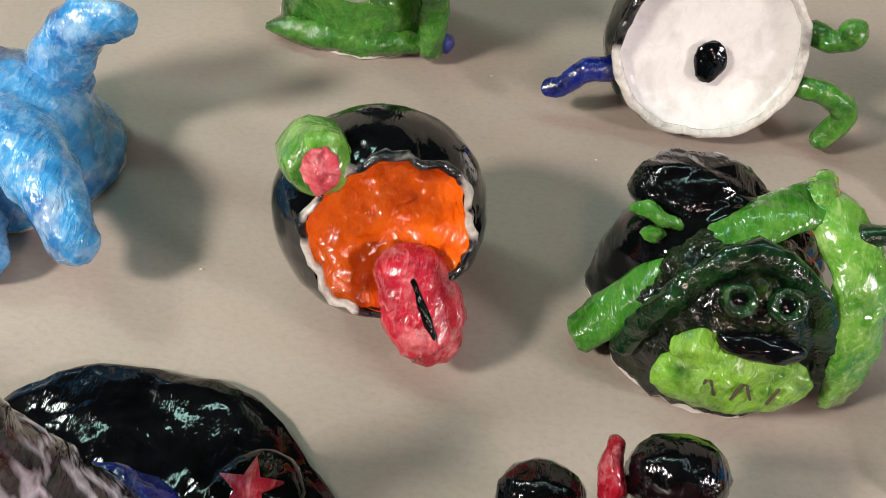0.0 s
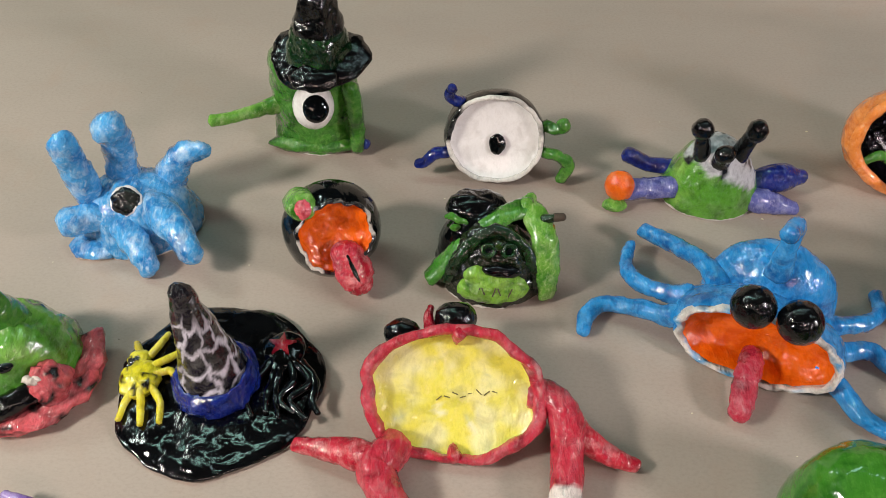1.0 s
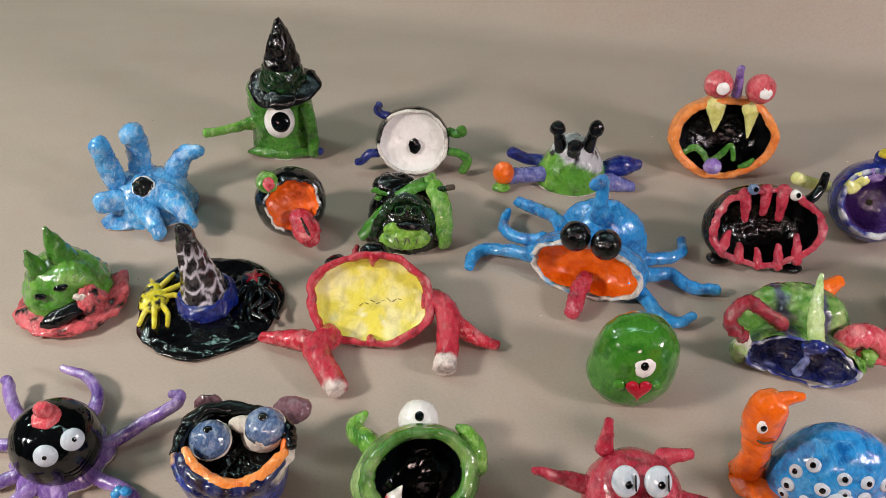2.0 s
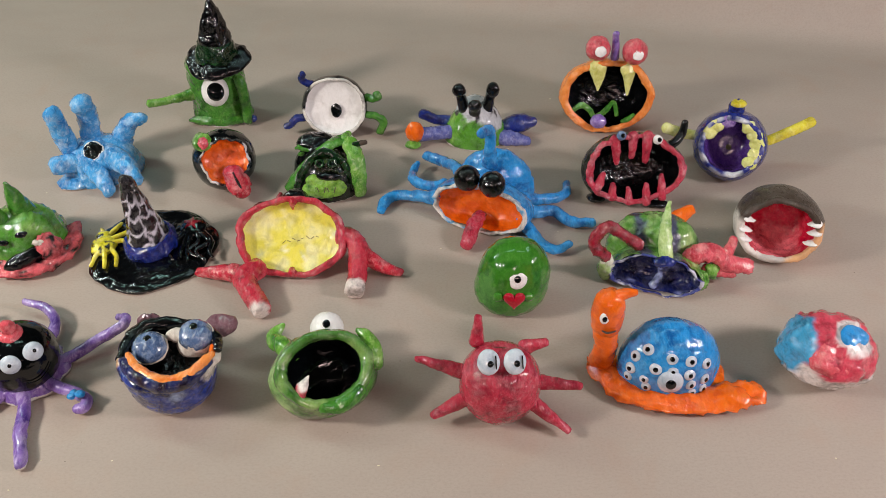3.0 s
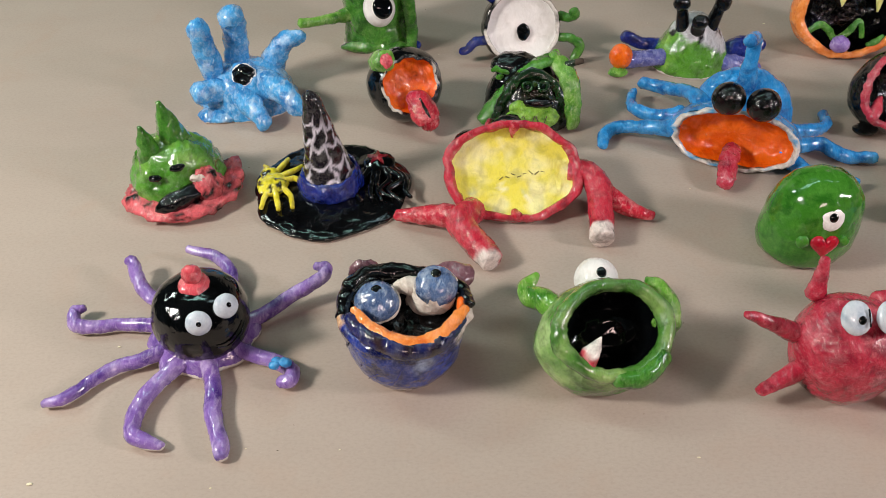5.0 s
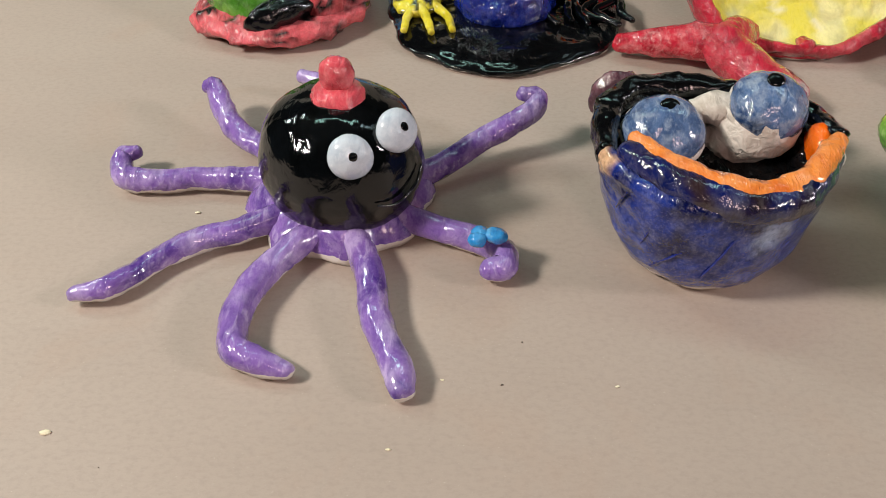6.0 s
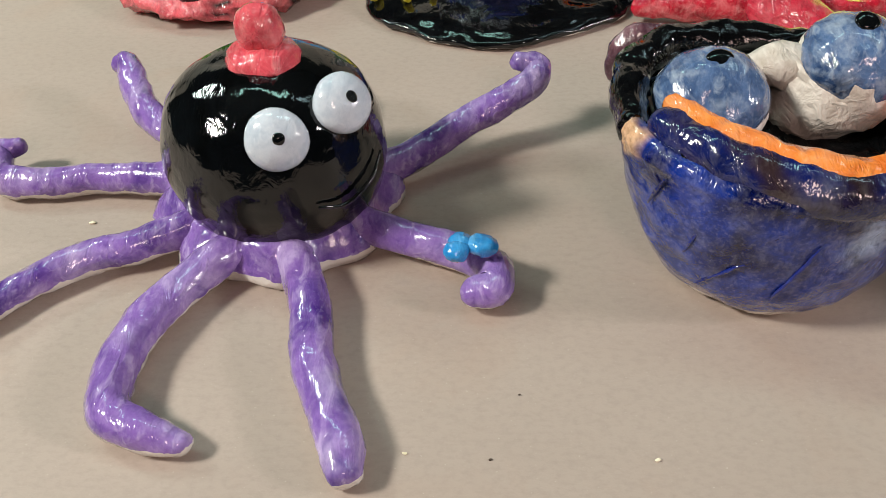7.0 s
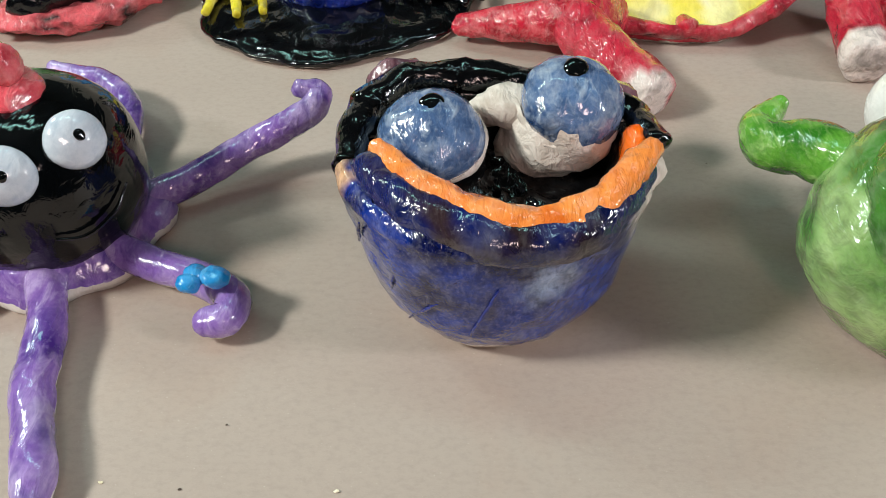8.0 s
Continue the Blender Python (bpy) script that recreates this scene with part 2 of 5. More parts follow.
def turned(profile, m, seg=48, steps=40, amp=0.8, size=16.0, seed=0, sx=1.0, sy=1.0, wave=None, paint=None, floor=0.3):
    """Turns a profile of (radius, height) round the z axis of m, pressed out of round like clay."""
    rings = []
    for s in range(steps + 1):
        r, h = catmull(profile, s / steps)
        r = max(r, 0.0)
        if r < 0.05:
            rings.append([m @ shake(Vector((0, 0, h)), amp, size, seed)])
            continue
        ring = []
        for k in range(seg):
            a = 2 * math.pi * k / seg
            w = wave(a, s / steps) if wave else 1.0
            p = Vector((r * w * sx * math.cos(a), r * w * sy * math.sin(a), h))
            ring.append(m @ shake(p, amp, size, seed))
        rings.append(ring)
    return skin(rings, paint, floor)


def lump(c, r, amp=0.6, size=12.0, seed=0, d=None, roll=0.0, seg=32, paint=None, floor=0.3):
    """A pressed lump of clay with the half axes r."""
    if isinstance(r, (int, float)):
        r = (r, r, r)
    m = facing(c, d, roll) if d else Matrix.Translation(c)
    rings = []
    n = max(10, seg // 2)
    for s in range(n + 1):
        th = math.pi * (1 - s / n)
        if s in (0, n):
            rings.append([m @ shake(Vector((0, 0, r[2] * math.cos(th))), amp, size, seed)])
        else:
            rings.append([m @ shake(Vector((r[0] * math.sin(th) * math.cos(2 * math.pi * k / seg), r[1] * math.sin(th) * math.sin(2 * math.pi * k / seg),
                                            r[2] * math.cos(th))), amp, size, seed) for k in range(seg)])
    return skin(rings, paint, floor)


def rope(pts, radii, amp=0.5, size=9.0, seed=0, seg=16, flat=1.0, paint=None, floor=0.3, blunt=0.8):
    """A rolled coil of clay along pts, with round ends. flat squeezes it upright."""
    n = (len(pts) - 1) * 7
    line = [Vector(catmull(pts, i / n)) for i in range(n + 1)]
    wide = [float(catmull([(r,) for r in radii], i / n)[0]) for i in range(n + 1)] if len(radii) == len(pts) else \
        [float(np.interp(i / n, np.linspace(0, 1, len(radii)), radii)) for i in range(n + 1)]
    rings, x = [], None
    for i, p in enumerate(line):
        t = (line[min(i + 1, n)] - line[max(i - 1, 0)]).normalized()
        if x is None:
            x = t.cross(Vector((0, 0, 1)))
            x = x if x.length > 0.1 else t.cross(Vector((0, 1, 0)))
        x = (x - t * x.dot(t)).normalized()
        y = t.cross(x)

        def ring(at, r):
            out = []
            for k in range(seg):
                a = 2 * math.pi * k / seg
                out.append(shake(at + x * (r * math.cos(a)) + y * (r * flat * math.sin(a)), amp, size, seed))
            return out
        if i == 0:
            rings.append([shake(p - t * wide[0] * blunt, amp, size, seed)])
            rings += [ring(p - t * wide[0] * blunt * math.cos(e), wide[0] * math.sin(e)) for e in (0.4, 0.8, 1.2)]
        rings.append(ring(p, wide[i]))
        if i == n:
            rings += [ring(p + t * wide[n] * blunt * math.cos(e), wide[n] * math.sin(e)) for e in (1.2, 0.8, 0.4)]
            rings.append([shake(p + t * wide[n] * blunt, amp, size, seed)])
    return skin(rings, paint, floor)


class Pot:
    """A pinch pot: a pressed hollow ball with its mouth towards d. u runs right across the mouth, v up, w outwards."""

    def __init__(self, c, d, R, gape, sx=1.0, sy=1.0, sz=1.0, wall=3.0, roll=0.0, depth=None, seed=0, ragged=0.04):
        self.m, self.R, self.g, self.sx, self.sy, self.sz, self.wall, self.seed, self.ragged = facing(c, d, roll), R, radians(gape), sx, sy, sz, wall, seed, ragged
        self.depth = depth

    def at(self, u, v, w):
        return tuple(self.m @ Vector((u, v, w)))

    def lipheight(self):
        return self.R * math.cos(self.g) * self.sz

    def wave(self, a, s):
        return 1 + self.ragged * (noise.noise(Vector((math.cos(a) * 1.6, math.sin(a) * 1.6, self.seed * 3.3))) + 0.5 * noise.noise(Vector((math.cos(a) * 5, math.sin(a) * 5, self.seed))))

    def outer(self, paint=None, amp=0.9, size=17.0, seg=64, steps=36):
        prof = []
        for i in range(13):
            th = math.pi - (math.pi - self.g) * i / 12
            prof.append((self.R * math.sin(th), self.R * math.cos(th) * self.sz))
        return turned(prof, self.m, seg, steps, amp, size, self.seed, self.sx, self.sy, lambda a, s: 1 + (self.wave(a, s) - 1) * s ** 4, paint)

    def lip(self, thick=2.2, paint=None, amp=0.7, seg=72):
        """The rounded edge round the mouth, from the outside over to the inside."""
        r0, h0 = self.R * math.sin(self.g), self.lipheight()
        prof = [(r0 + thick * 0.35 * math.cos(e) - self.wall * 0.5 + self.wall * 0.5 * math.cos(e), h0 + thick * math.sin(e)) for e in np.linspace(-0.5, math.pi + 0.5, 9)]
        return turned(prof, self.m, seg, 12, amp, 8.0, self.seed, self.sx, self.sy, self.wave, paint)

    def inner(self, paint=None, amp=0.8, size=11.0, seg=56, steps=26):
        r0, h0 = self.R * math.sin(self.g) - self.wall, self.lipheight()
        deep = self.depth if self.depth else self.R * 1.35
        prof = [(r0 * math.cos(e) ** 0.6 if e < 1.57 else 0.0, h0 - deep * math.sin(e)) for e in np.linspace(0, math.pi / 2, 11)]
        return turned(prof, self.m, seg, steps, amp, size, self.seed + 5, self.sx, self.sy, self.wave, paint, floor=4.2)


def joined(*bms):
    """Several shells of one part in one bmesh."""
    out = bms[0]
    for b in bms[1:]:
        mesh = bpy.data.meshes.new("shell")
        b.to_mesh(mesh)
        b.free()
        out.from_mesh(mesh)
        bpy.data.meshes.remove(mesh)
    return out


def blotch(p, size, seed=0):
    """Smooth random value from about -1 to 1."""
    q = p / size + CLAY * (seed * 1.7 + 2)
    return noise.noise(q) + 0.45 * noise.noise(q * 2.3)


def blend(a, b, f):
    f = min(1.0, max(0.0, f))
    return tuple(x + (y - x) * f for x, y in zip(a, b))


def eyeball(parent, c, r, d, pupil, white=WHITE, black=BLACK, seed=0, off=(0, 0), squash=(1, 1, 1), label="white eyeball with a black pupil", flat_pupil=0.35):
    eye = part("eye", lump(c, (r * squash[0], r * squash[1], r * squash[2]), 0.25, 8, seed, d=d, floor=None), white, parent, label)
    m = facing(c, d)
    p = m @ Vector((off[0], off[1], 0))
    up = math.sqrt(max(0.05, 1 - (off[0] / (r * squash[0])) ** 2 - (off[1] / (r * squash[1])) ** 2)) * r * squash[2]
    nrm = Vector((off[0] / squash[0] ** 2, off[1] / squash[1] ** 2, up / squash[2] ** 2)).normalized()
    nd = m.to_3x3() @ nrm
    part("pupil", lump(tuple(m @ Vector((off[0], off[1], up * 0.985))), (pupil, pupil * 1.08, pupil * flat_pupil), 0.2, 4, seed + 2, d=nd, seg=20, floor=None), black, eye, "black pupil")
    return eye


# ---- the room ----


def slab(name, x0, y0, z0, x1, y1, z1, mat, label, category):
    bm = bmesh.new()
    bmesh.ops.create_cube(bm, size=1.0)
    for v in bm.verts:
        v.co = (x0 + (v.co.x + 0.5) * (x1 - x0), y0 + (v.co.y + 0.5) * (y1 - y0), z0 + (v.co.z + 0.5) * (z1 - z0))
    bmesh.ops.bevel(bm, geom=bm.edges[:], offset=0.004, segments=2, affect="EDGES")
    mesh = bpy.data.meshes.new(name)
    bm.to_mesh(mesh)
    bm.free()
    mesh.materials.append(mat)
    return tagged(new(name, mesh), label, category, kind="structure")


slab("floor", -2.6, -3.0, -0.85, 2.9, 1.9, -0.75, FLOORING, "grey vinyl floor under the table", "floor")
slab("ceiling", -2.6, -3.0, 1.85, 2.9, 1.9, 1.95, CEILINGPAINT, "plain white ceiling above the table", "ceiling")
slab("wall_west", -2.7, -3.0, -0.75, -2.6, 1.9, 1.85, WALLPAINT, "plain grey painted wall", "wall")
slab("wall_east", 2.9, -3.0, -0.75, 3.0, 1.9, 1.85, WALLPAINT, "plain grey painted wall", "wall")
slab("wall_south", -2.7, -3.1, -0.75, 3.0, -3.0, 1.85, WALLPAINT, "plain grey painted wall", "wall")
slab("wall_north", -2.7, 1.9, -0.75, 3.0, 2.0, 1.85, WALLPAINT, "plain grey painted wall", "wall")

FOLD = Matrix.Translation((0.063, 0.498, 0)) @ Matrix.Rotation(radians(-12.0), 4, "Z")


def paper_sheet():
    """Brown paper over the table, rising at the back along a soft fold."""
    bm = bmesh.new()
    rows = []
    for j in range(70):
        s = -1.25 + 1.75 * j / 69
        row = []
        for i in range(60):
            u = -1.3 + 2.7 * i / 59
            if s < 0.0:
                y, z = s, 0.0
            else:
                a = min(s / 0.03, 1.0) * radians(62)
                y, z = s * math.cos(a * 0.9), s * math.sin(a)
            z += 0.0007 * noise.noise(Vector((u * 3, s * 9, 0))) * min(1.0, max(0.0, (s + 0.12) / 0.1))
            row.append(bm.verts.new(FOLD @ Vector((u, y, z))))
        rows.append(row)
    for a, b in zip(rows, rows[1:]):
        for i in range(59):
            bm.faces.new((a[i], a[i + 1], b[i + 1], b[i])).smooth = True
    mesh = bpy.data.meshes.new("paper_sheet")
    bm.to_mesh(mesh)
    bm.free()
    mesh.materials.append(PAPER)
    ob = tagged(new("paper_sheet", mesh), "brown kraft paper covering the table and rising behind", "paper")
    thick = ob.modifiers.new("thickness", "SOLIDIFY")
    thick.thickness, thick.offset = 0.0004, -1
    return ob


paper_sheet()


def table():
    top = new("table")
    top.matrix_world = FOLD
    tagged(top, "wooden table hidden under brown paper", "table")
    for name, (x0, y0, z0, x1, y1, z1) in [("tabletop", (-1.28, -1.24, -0.032, 1.38, 0.02, -0.002))] + [
            ("leg", (x, y, -0.75, x + 0.06, y + 0.06, -0.034)) for x in (-1.2, 1.24) for y in (-1.18, -0.08)]:
        bm = bmesh.new()
        bmesh.ops.create_cube(bm, size=1.0)
        for v in bm.verts:
            v.co = (x0 + (v.co.x + 0.5) * (x1 - x0), y0 + (v.co.y + 0.5) * (y1 - y0), z0 + (v.co.z + 0.5) * (z1 - z0))
        bmesh.ops.bevel(bm, geom=bm.edges[:], offset=0.003, segments=2, affect="EDGES")
        mesh = bpy.data.meshes.new(name)
        bm.to_mesh(mesh)
        bm.free()
        mesh.materials.append(TABLEWOOD)
        new(name, mesh).parent = top


table()

# ---- the glazed clay monsters, back row first ----
GROUP = "glazed clay monsters on brown paper"


def monster(x, y, label, name="clay_monster"):
    return thing(name, x, y, label, "clay monster", GROUP)


def hand_monster():
    ob = monster(-184, 155, "sky-blue glazed clay hand monster with one black eye hole")
    part("body", turned([(38, 0), (38, 4), (34, 13), (29, 22), (20, 29), (8, 32), (0, 32)], Matrix.Translation((-183, 158, 0)), amp=2.4, size=19, seed=1, sy=0.85), BLUE, ob)
    for i, (pts, rad) in enumerate([
        ([(-199, 150, 8), (-206, 151, 28), (-208, 152, 40), (-210, 152, 52), (-211, 152, 64)], (10, 8.5, 9.5, 8.5, 9)),
        ([(-190, 168, 16), (-190, 170, 36), (-189, 171, 48), (-188, 168, 59), (-188, 165, 67)], (12, 9.5, 10, 9, 10)),
        ([(-172, 172, 10), (-162, 174, 29), (-153, 175, 41), (-140, 174, 46)], (12, 9.5, 8, 5)),
        ([(-196, 146, 17), (-207, 138, 20), (-214, 133, 21)], (11, 8.5, 9)),
        ([(-186, 144, 14), (-175, 127, 13), (-164, 113, 7)], (12, 9, 6)),
        ([(-170, 150, 19), (-153, 133, 23), (-138, 114, 18)], (12, 10, 6.4)),
    ]):
        part("finger", rope(pts, rad, 1.5, 8, i + 3), BLUE, ob)
    part("base_flap", lump((-202, 134, 2), (18, 11, 5), 1.4, 8, 4), BLUE, ob, "pale blue flap of clay at the base")
    eye = part("eye", lump((-181, 143.5, 30), (9.6, 9.4, 2.8), 0.8, 5, 2, d=(0.05, -0.62, 0.78)), WHITE, ob, "white ring round the black eye hole")
    part("pupil", lump((-181.3, 142.6, 31.2), (8.4, 8.2, 2.6), 1.3, 4, 3, d=(0.05, -0.62, 0.78)), BLACKROUGH, eye, "ragged black eye hole")


def ball_monster():
    ob = monster(-61, 133, "round black glazed clay monster with orange mouth and long red tongue")
    pot = Pot((-59.5, 131, 27.5), (0.26, -0.84, 0.47), 28.3, 50, sx=1.0, sy=0.98, wall=1.4, depth=9, seed=2, ragged=0.14)
    part("body", pot.outer(amp=0.45, size=24), BLACK, ob)
    black, bare = lin("0b0e11"), lin("ddd6cc")
    part("lip", pot.lip(1.3, lambda p: blend(black, bare, blotch(p, 7, 3) * 5 + 0.2), amp=1.1), PAINTED, ob, "chipped white clay edge of the mouth")
    part("mouth", pot.inner(amp=1.8, size=7), ORANGE, ob, "bright orange mouth lining")
    tongue = part("tongue", rope([(-50, 114, 25), (-46, 109, 19), (-42, 104, 13.5), (-41, 103, 12)], (9, 11, 10.4, 8.4), 1.0, 6, 4, flat=0.72), RED, ob, "red tongue with a deep crease")
    part("crease", rope([(-48, 108.2, 28.5), (-43.6, 102, 22.4), (-40.6, 98.6, 17.4)], (0.8, 1.3, 0.7), 0.4, 5, 4, seg=8), BLACKROUGH, tongue, "dark crease along the tongue")
    eye = part("eye", rope([(-77, 132, 45), (-74, 125, 50), (-72, 120, 53)], (9, 8.8, 7.8), 0.9, 6, 6, blunt=0.35), LIME, ob, "green bulging eye stalk")
    part("pupil", lump((-70.8, 116.6, 55.2), (4.4, 5.2, 1.8), 1.0, 3, 6, d=(0.15, -0.75, 0.65)), PINK, eye, "pink eye pit")


def witch_monster():
    ob = monster(-86, 246, "green glazed clay witch monster with one eye and black pointed hat")
    part("body", turned([(31, 0), (30.5, 5), (28, 18), (28, 36), (28.5, 54), (24, 68), (0, 75)], Matrix.Translation((-86, 250, 0)), amp=1.8, seed=3, sy=0.78), GREEN, ob)
    part("jaw", lump((-88, 233, 5), (30, 8, 6.5), 1.4, 9, 4), GREEN, ob, "green ledge of the lower jaw")
    part("cheek", rope([(-60, 236, 50), (-57, 232, 26), (-57, 229, 6)], (6, 5.5, 5), 1.0, 8, 5), GREEN, ob)
    part("arm", rope([(-108, 243, 30), (-120, 234, 31), (-133, 222, 34), (-145, 213, 37)], (7, 4.6, 4, 4.2), 0.7, 7, 7), LIME, ob, "thin green arm held out sideways")
    part("foot", lump((-53, 236, 4), (4, 4, 4), 0.6, 5, 8), NAVY, ob, "small blue foot")
    eyeball(ob, (-82, 223, 44), 13.4, (0.05, -0.80, 0.58), 8.2, seed=9, off=(3.0, -2.0), squash=(0.98, 1.12, 1))
    hat = part("hat_brim", turned([(0, 2.5), (16, 3), (25, 0.5), (28, -2.5), (25, -4), (14, -2), (0, -2)], Matrix.Translation((-79, 240, 71)) @ Matrix.Rotation(radians(20), 4, "X"),
                                  amp=2.2, size=13, seed=4, wave=lambda a, s: 1 + 0.05 * math.sin(3 * a + 1.0) + 0.12 * math.cos(2 * a), floor=None), BLACKROUGH, ob, "drooping black hat brim")
    cone = facing((-79, 243, 71), (0.05, 0.04, 1))
    part("hat_cone", turned([(20, 0), (18.5, 8), (15.5, 20), (11, 36), (6, 50), (2, 58), (0, 60)], cone, 56, 48, 1.5, 9, 5, wave=lambda a, s: 1 + 0.05 * math.sin(5 * a), floor=None), BLACKROUGH, hat, "glossy black pointed hat")
    part("hat_band", turned([(20.8, -1), (20.4, 2), (19.0, 9), (17.4, 15), (15.6, 18)], cone, 56, 20, 1.5, 9, 5, wave=lambda a, s: 1 + 0.05 * math.sin(5 * a), floor=None), DEEPGREEN, hat, "dark green glaze round the foot of the hat")
    part("brim_tip", lump((-79, 219, 67), (15, 9, 3.4), 1.4, 8, 6, d=(0, -0.55, 0.82), floor=None), BLACKROUGH, hat, "drooping front of the brim")


def eyeball_monster():
    ob = monster(33, 224, "black clay bowl monster with white face, single pupil and thin legs")
    pot = Pot((34, 221, 27), (0.02, -0.92, 0.38), 32.5, 70, wall=2.0, depth=6, seed=6, ragged=0.05, sy=0.94, sz=0.9)
    black, bare = lin("0c0d0f"), lin("e2ddd6")
    part("body", pot.outer(), BLACK, ob)
    inv = pot.m.inverted()

    def rim(p):
        q = inv @ p
        return blend(bare, black, (-q.x - 21 + 4 * blotch(p, 9, 2)) / 1.5 if q.y > -2 else 0)
    part("lip", pot.lip(1.8, rim), PAINTED, ob, "white rim with a black patch")
    part("face", pot.inner(amp=0.7, size=14), WHITE, ob, "shallow white dished face")
    part("pupil", lump(pot.at(1.5, -4, 6.4), (5.2, 7, 1.4), 0.9, 5, 3, d=tuple(pot.m.to_3x3() @ Vector((0, 0, 1)))), BLACK, ob, "black painted pupil")
    part("leg", rope([(13, 226, 48), (8, 223, 52), (4, 221, 57), (6, 220, 63)], (4.2, 3.6, 3.4, 3.4), 0.5, 5, 3), NAVY, ob, "short blue bent leg")
    part("leg", rope([(5, 212, 20), (-4, 209, 20), (-10, 208, 14), (-15, 208, 12)], (4.2, 4, 3.6, 3.2), 0.6, 5, 4), NAVY, ob, "short blue bent leg")
    part("leg", rope([(66, 222, 36), (72, 219, 35), (77, 218, 38), (76, 217, 41)], (4, 3.8, 4.4, 4.2), 0.5, 5, 5), GREEN, ob, "short green curled leg")
    part("leg", rope([(66, 213, 21), (75, 208, 22), (82, 207, 16), (78, 205, 6)], (4, 4, 4.2, 4), 0.5, 5, 6), GREEN, ob, "short green curled leg")


def hooded_monster():
    ob = monster(33, 126, "black and green glazed clay monster wearing a leaf-green hood")
    part("body", turned([(31, 0), (31, 5), (30, 15), (26, 27), (17, 36), (6, 40), (0, 40.5)], Matrix.Translation((31, 137, 0)), 56, 40, 1.7, 15, 7, sy=0.72), BLACK, ob)
    olive, pitch, moss = lin("1c2812"), lin("07100c"), lin("3c5a1e")

    def dark_face(p):
        c = blend(pitch, olive, blotch(p, 8, 3) * 2 + 0.4)
        return blend(c, moss, blotch(p, 6, 6) * 3 - 1.5)
    face = part("face", turned([(29, 0), (29.5, 5), (27.5, 15), (22.5, 27), (15, 35), (6, 39), (0, 39.5)], Matrix.Translation((34, 123, 0)), 64, 48, 1.8, 8, 8, sy=0.86, paint=dark_face), PITCH, ob, "glossy dark green face")
    lime, leaf = lin("7fb23c"), lin("3f7a20")
    part("muzzle", joined(lump((33, 99.8, 16.5), (20, 9.5, 4.6), 1.2, 7, 3, d=(0.02, -0.84, 0.55), seg=44, paint=lambda p: blend(lime, leaf, blotch(p, 6, 4) * 1.8 - 0.2)),
                          lump((23.5, 102.5, 22.5), (6.8, 5.5, 2.6), 1.0, 6, 13, d=(-0.1, -0.8, 0.6), paint=lambda p: blend(lime, leaf, blotch(p, 6, 4) * 1.8))), PAINTEDROUGH, face, "light green muzzle")
    part("mouth", lump((37.5, 103.2, 26.5), (11.5, 3.8, 4.2), 0.9, 5, 5, d=(0.03, -0.80, 0.60), roll=-4), BLACK, face, "black mouth slot")
    for x in (29.5, 41):
        part("nostril", turned([(4.6, -1.0), (4.4, 1.6), (3.2, 2.4), (2.0, 1.2), (1.2, -1.0)], facing((x, 109.0, 36.2), (0.02, -0.62, 0.78)), 20, 12, 0.6, 4, x), DEEPGREEN, face, "raised nostril ring")
        part("nostril_pit", lump((x, 109.2, 36), (2.8, 2.6, 1.4), 0.4, 4, x, d=(0, -0.62, 0.78), seg=16), BLACK, face, "dark nostril pit")
    part("brow", rope([(8, 109, 12), (15, 112, 28), (33, 119, 41.5), (51, 113, 31), (58, 108, 12)], (3.2, 3.4, 3.8, 3.4, 3.0), 1.2, 5, 7, flat=1.3), DEEPGREEN, face)
    for i in range(5):
        x = 24 + 4.4 * i
        part("bar", rope([(x, 94.6, 15 + (i % 2)), (x + 1.6 * (-1) ** i, 96.2, 19.5)], (0.4, 0.4), 0.1, 4, i, seg=6), DARKCRUMB, face, "thin scratched bar")
    part("hood_strip", rope([(53, 139, 43), (44, 134, 43), (33, 129, 39.5), (20, 124, 30), (8, 119, 18), (-3, 114.5, 5.5)], (6.4, 6.8, 6.6, 6.6, 6.8, 6.0), 1.0, 7, 4, flat=0.5, blunt=0.35), GREEN, ob, "green hood strip")
    part("hood_strip", rope([(50, 140, 43), (56, 131, 42), (61, 119, 35), (63.5, 110, 21), (64, 105, 6)], (6.5, 7.6, 8.2, 7.4, 5.2), 1.2, 7, 5, flat=0.5), LIME, ob, "pale green hood strip")
    part("hood_tip", rope([(50, 138, 42), (52, 142, 43), (53, 145, 44)], (6, 4.6, 3.2), 0.8, 6, 15), LIME, ob, "pale green tip of the hood")
    part("cap", lump((23, 145, 35), (18, 12, 8.5), 1.6, 8, 7), BLACKROUGH, ob, "lumpy black cap")
    part("sprig", joined(rope([(6, 136, 35), (9, 133, 38), (13, 131, 37), (17, 131, 36)], (1.6, 2.0, 2.0, 1.6), 0.7, 4, 8), lump((11, 129, 33.5), (3.4, 2.6, 2), 0.8, 4, 18)), GREEN, ob, "small green sprig")
    part("knob", rope([(60, 128, 43), (65, 127.5, 45)], (3.2, 2.6), 0.5, 5, 9), DEEPGREEN, ob, "dark green side knob")
    part("knob_end", rope([(66, 127.3, 45.4), (70, 127, 46.5)], (2.4, 2.2), 0.3, 5, 10), DARKCRUMB, ob, "dark brown end of the knob")


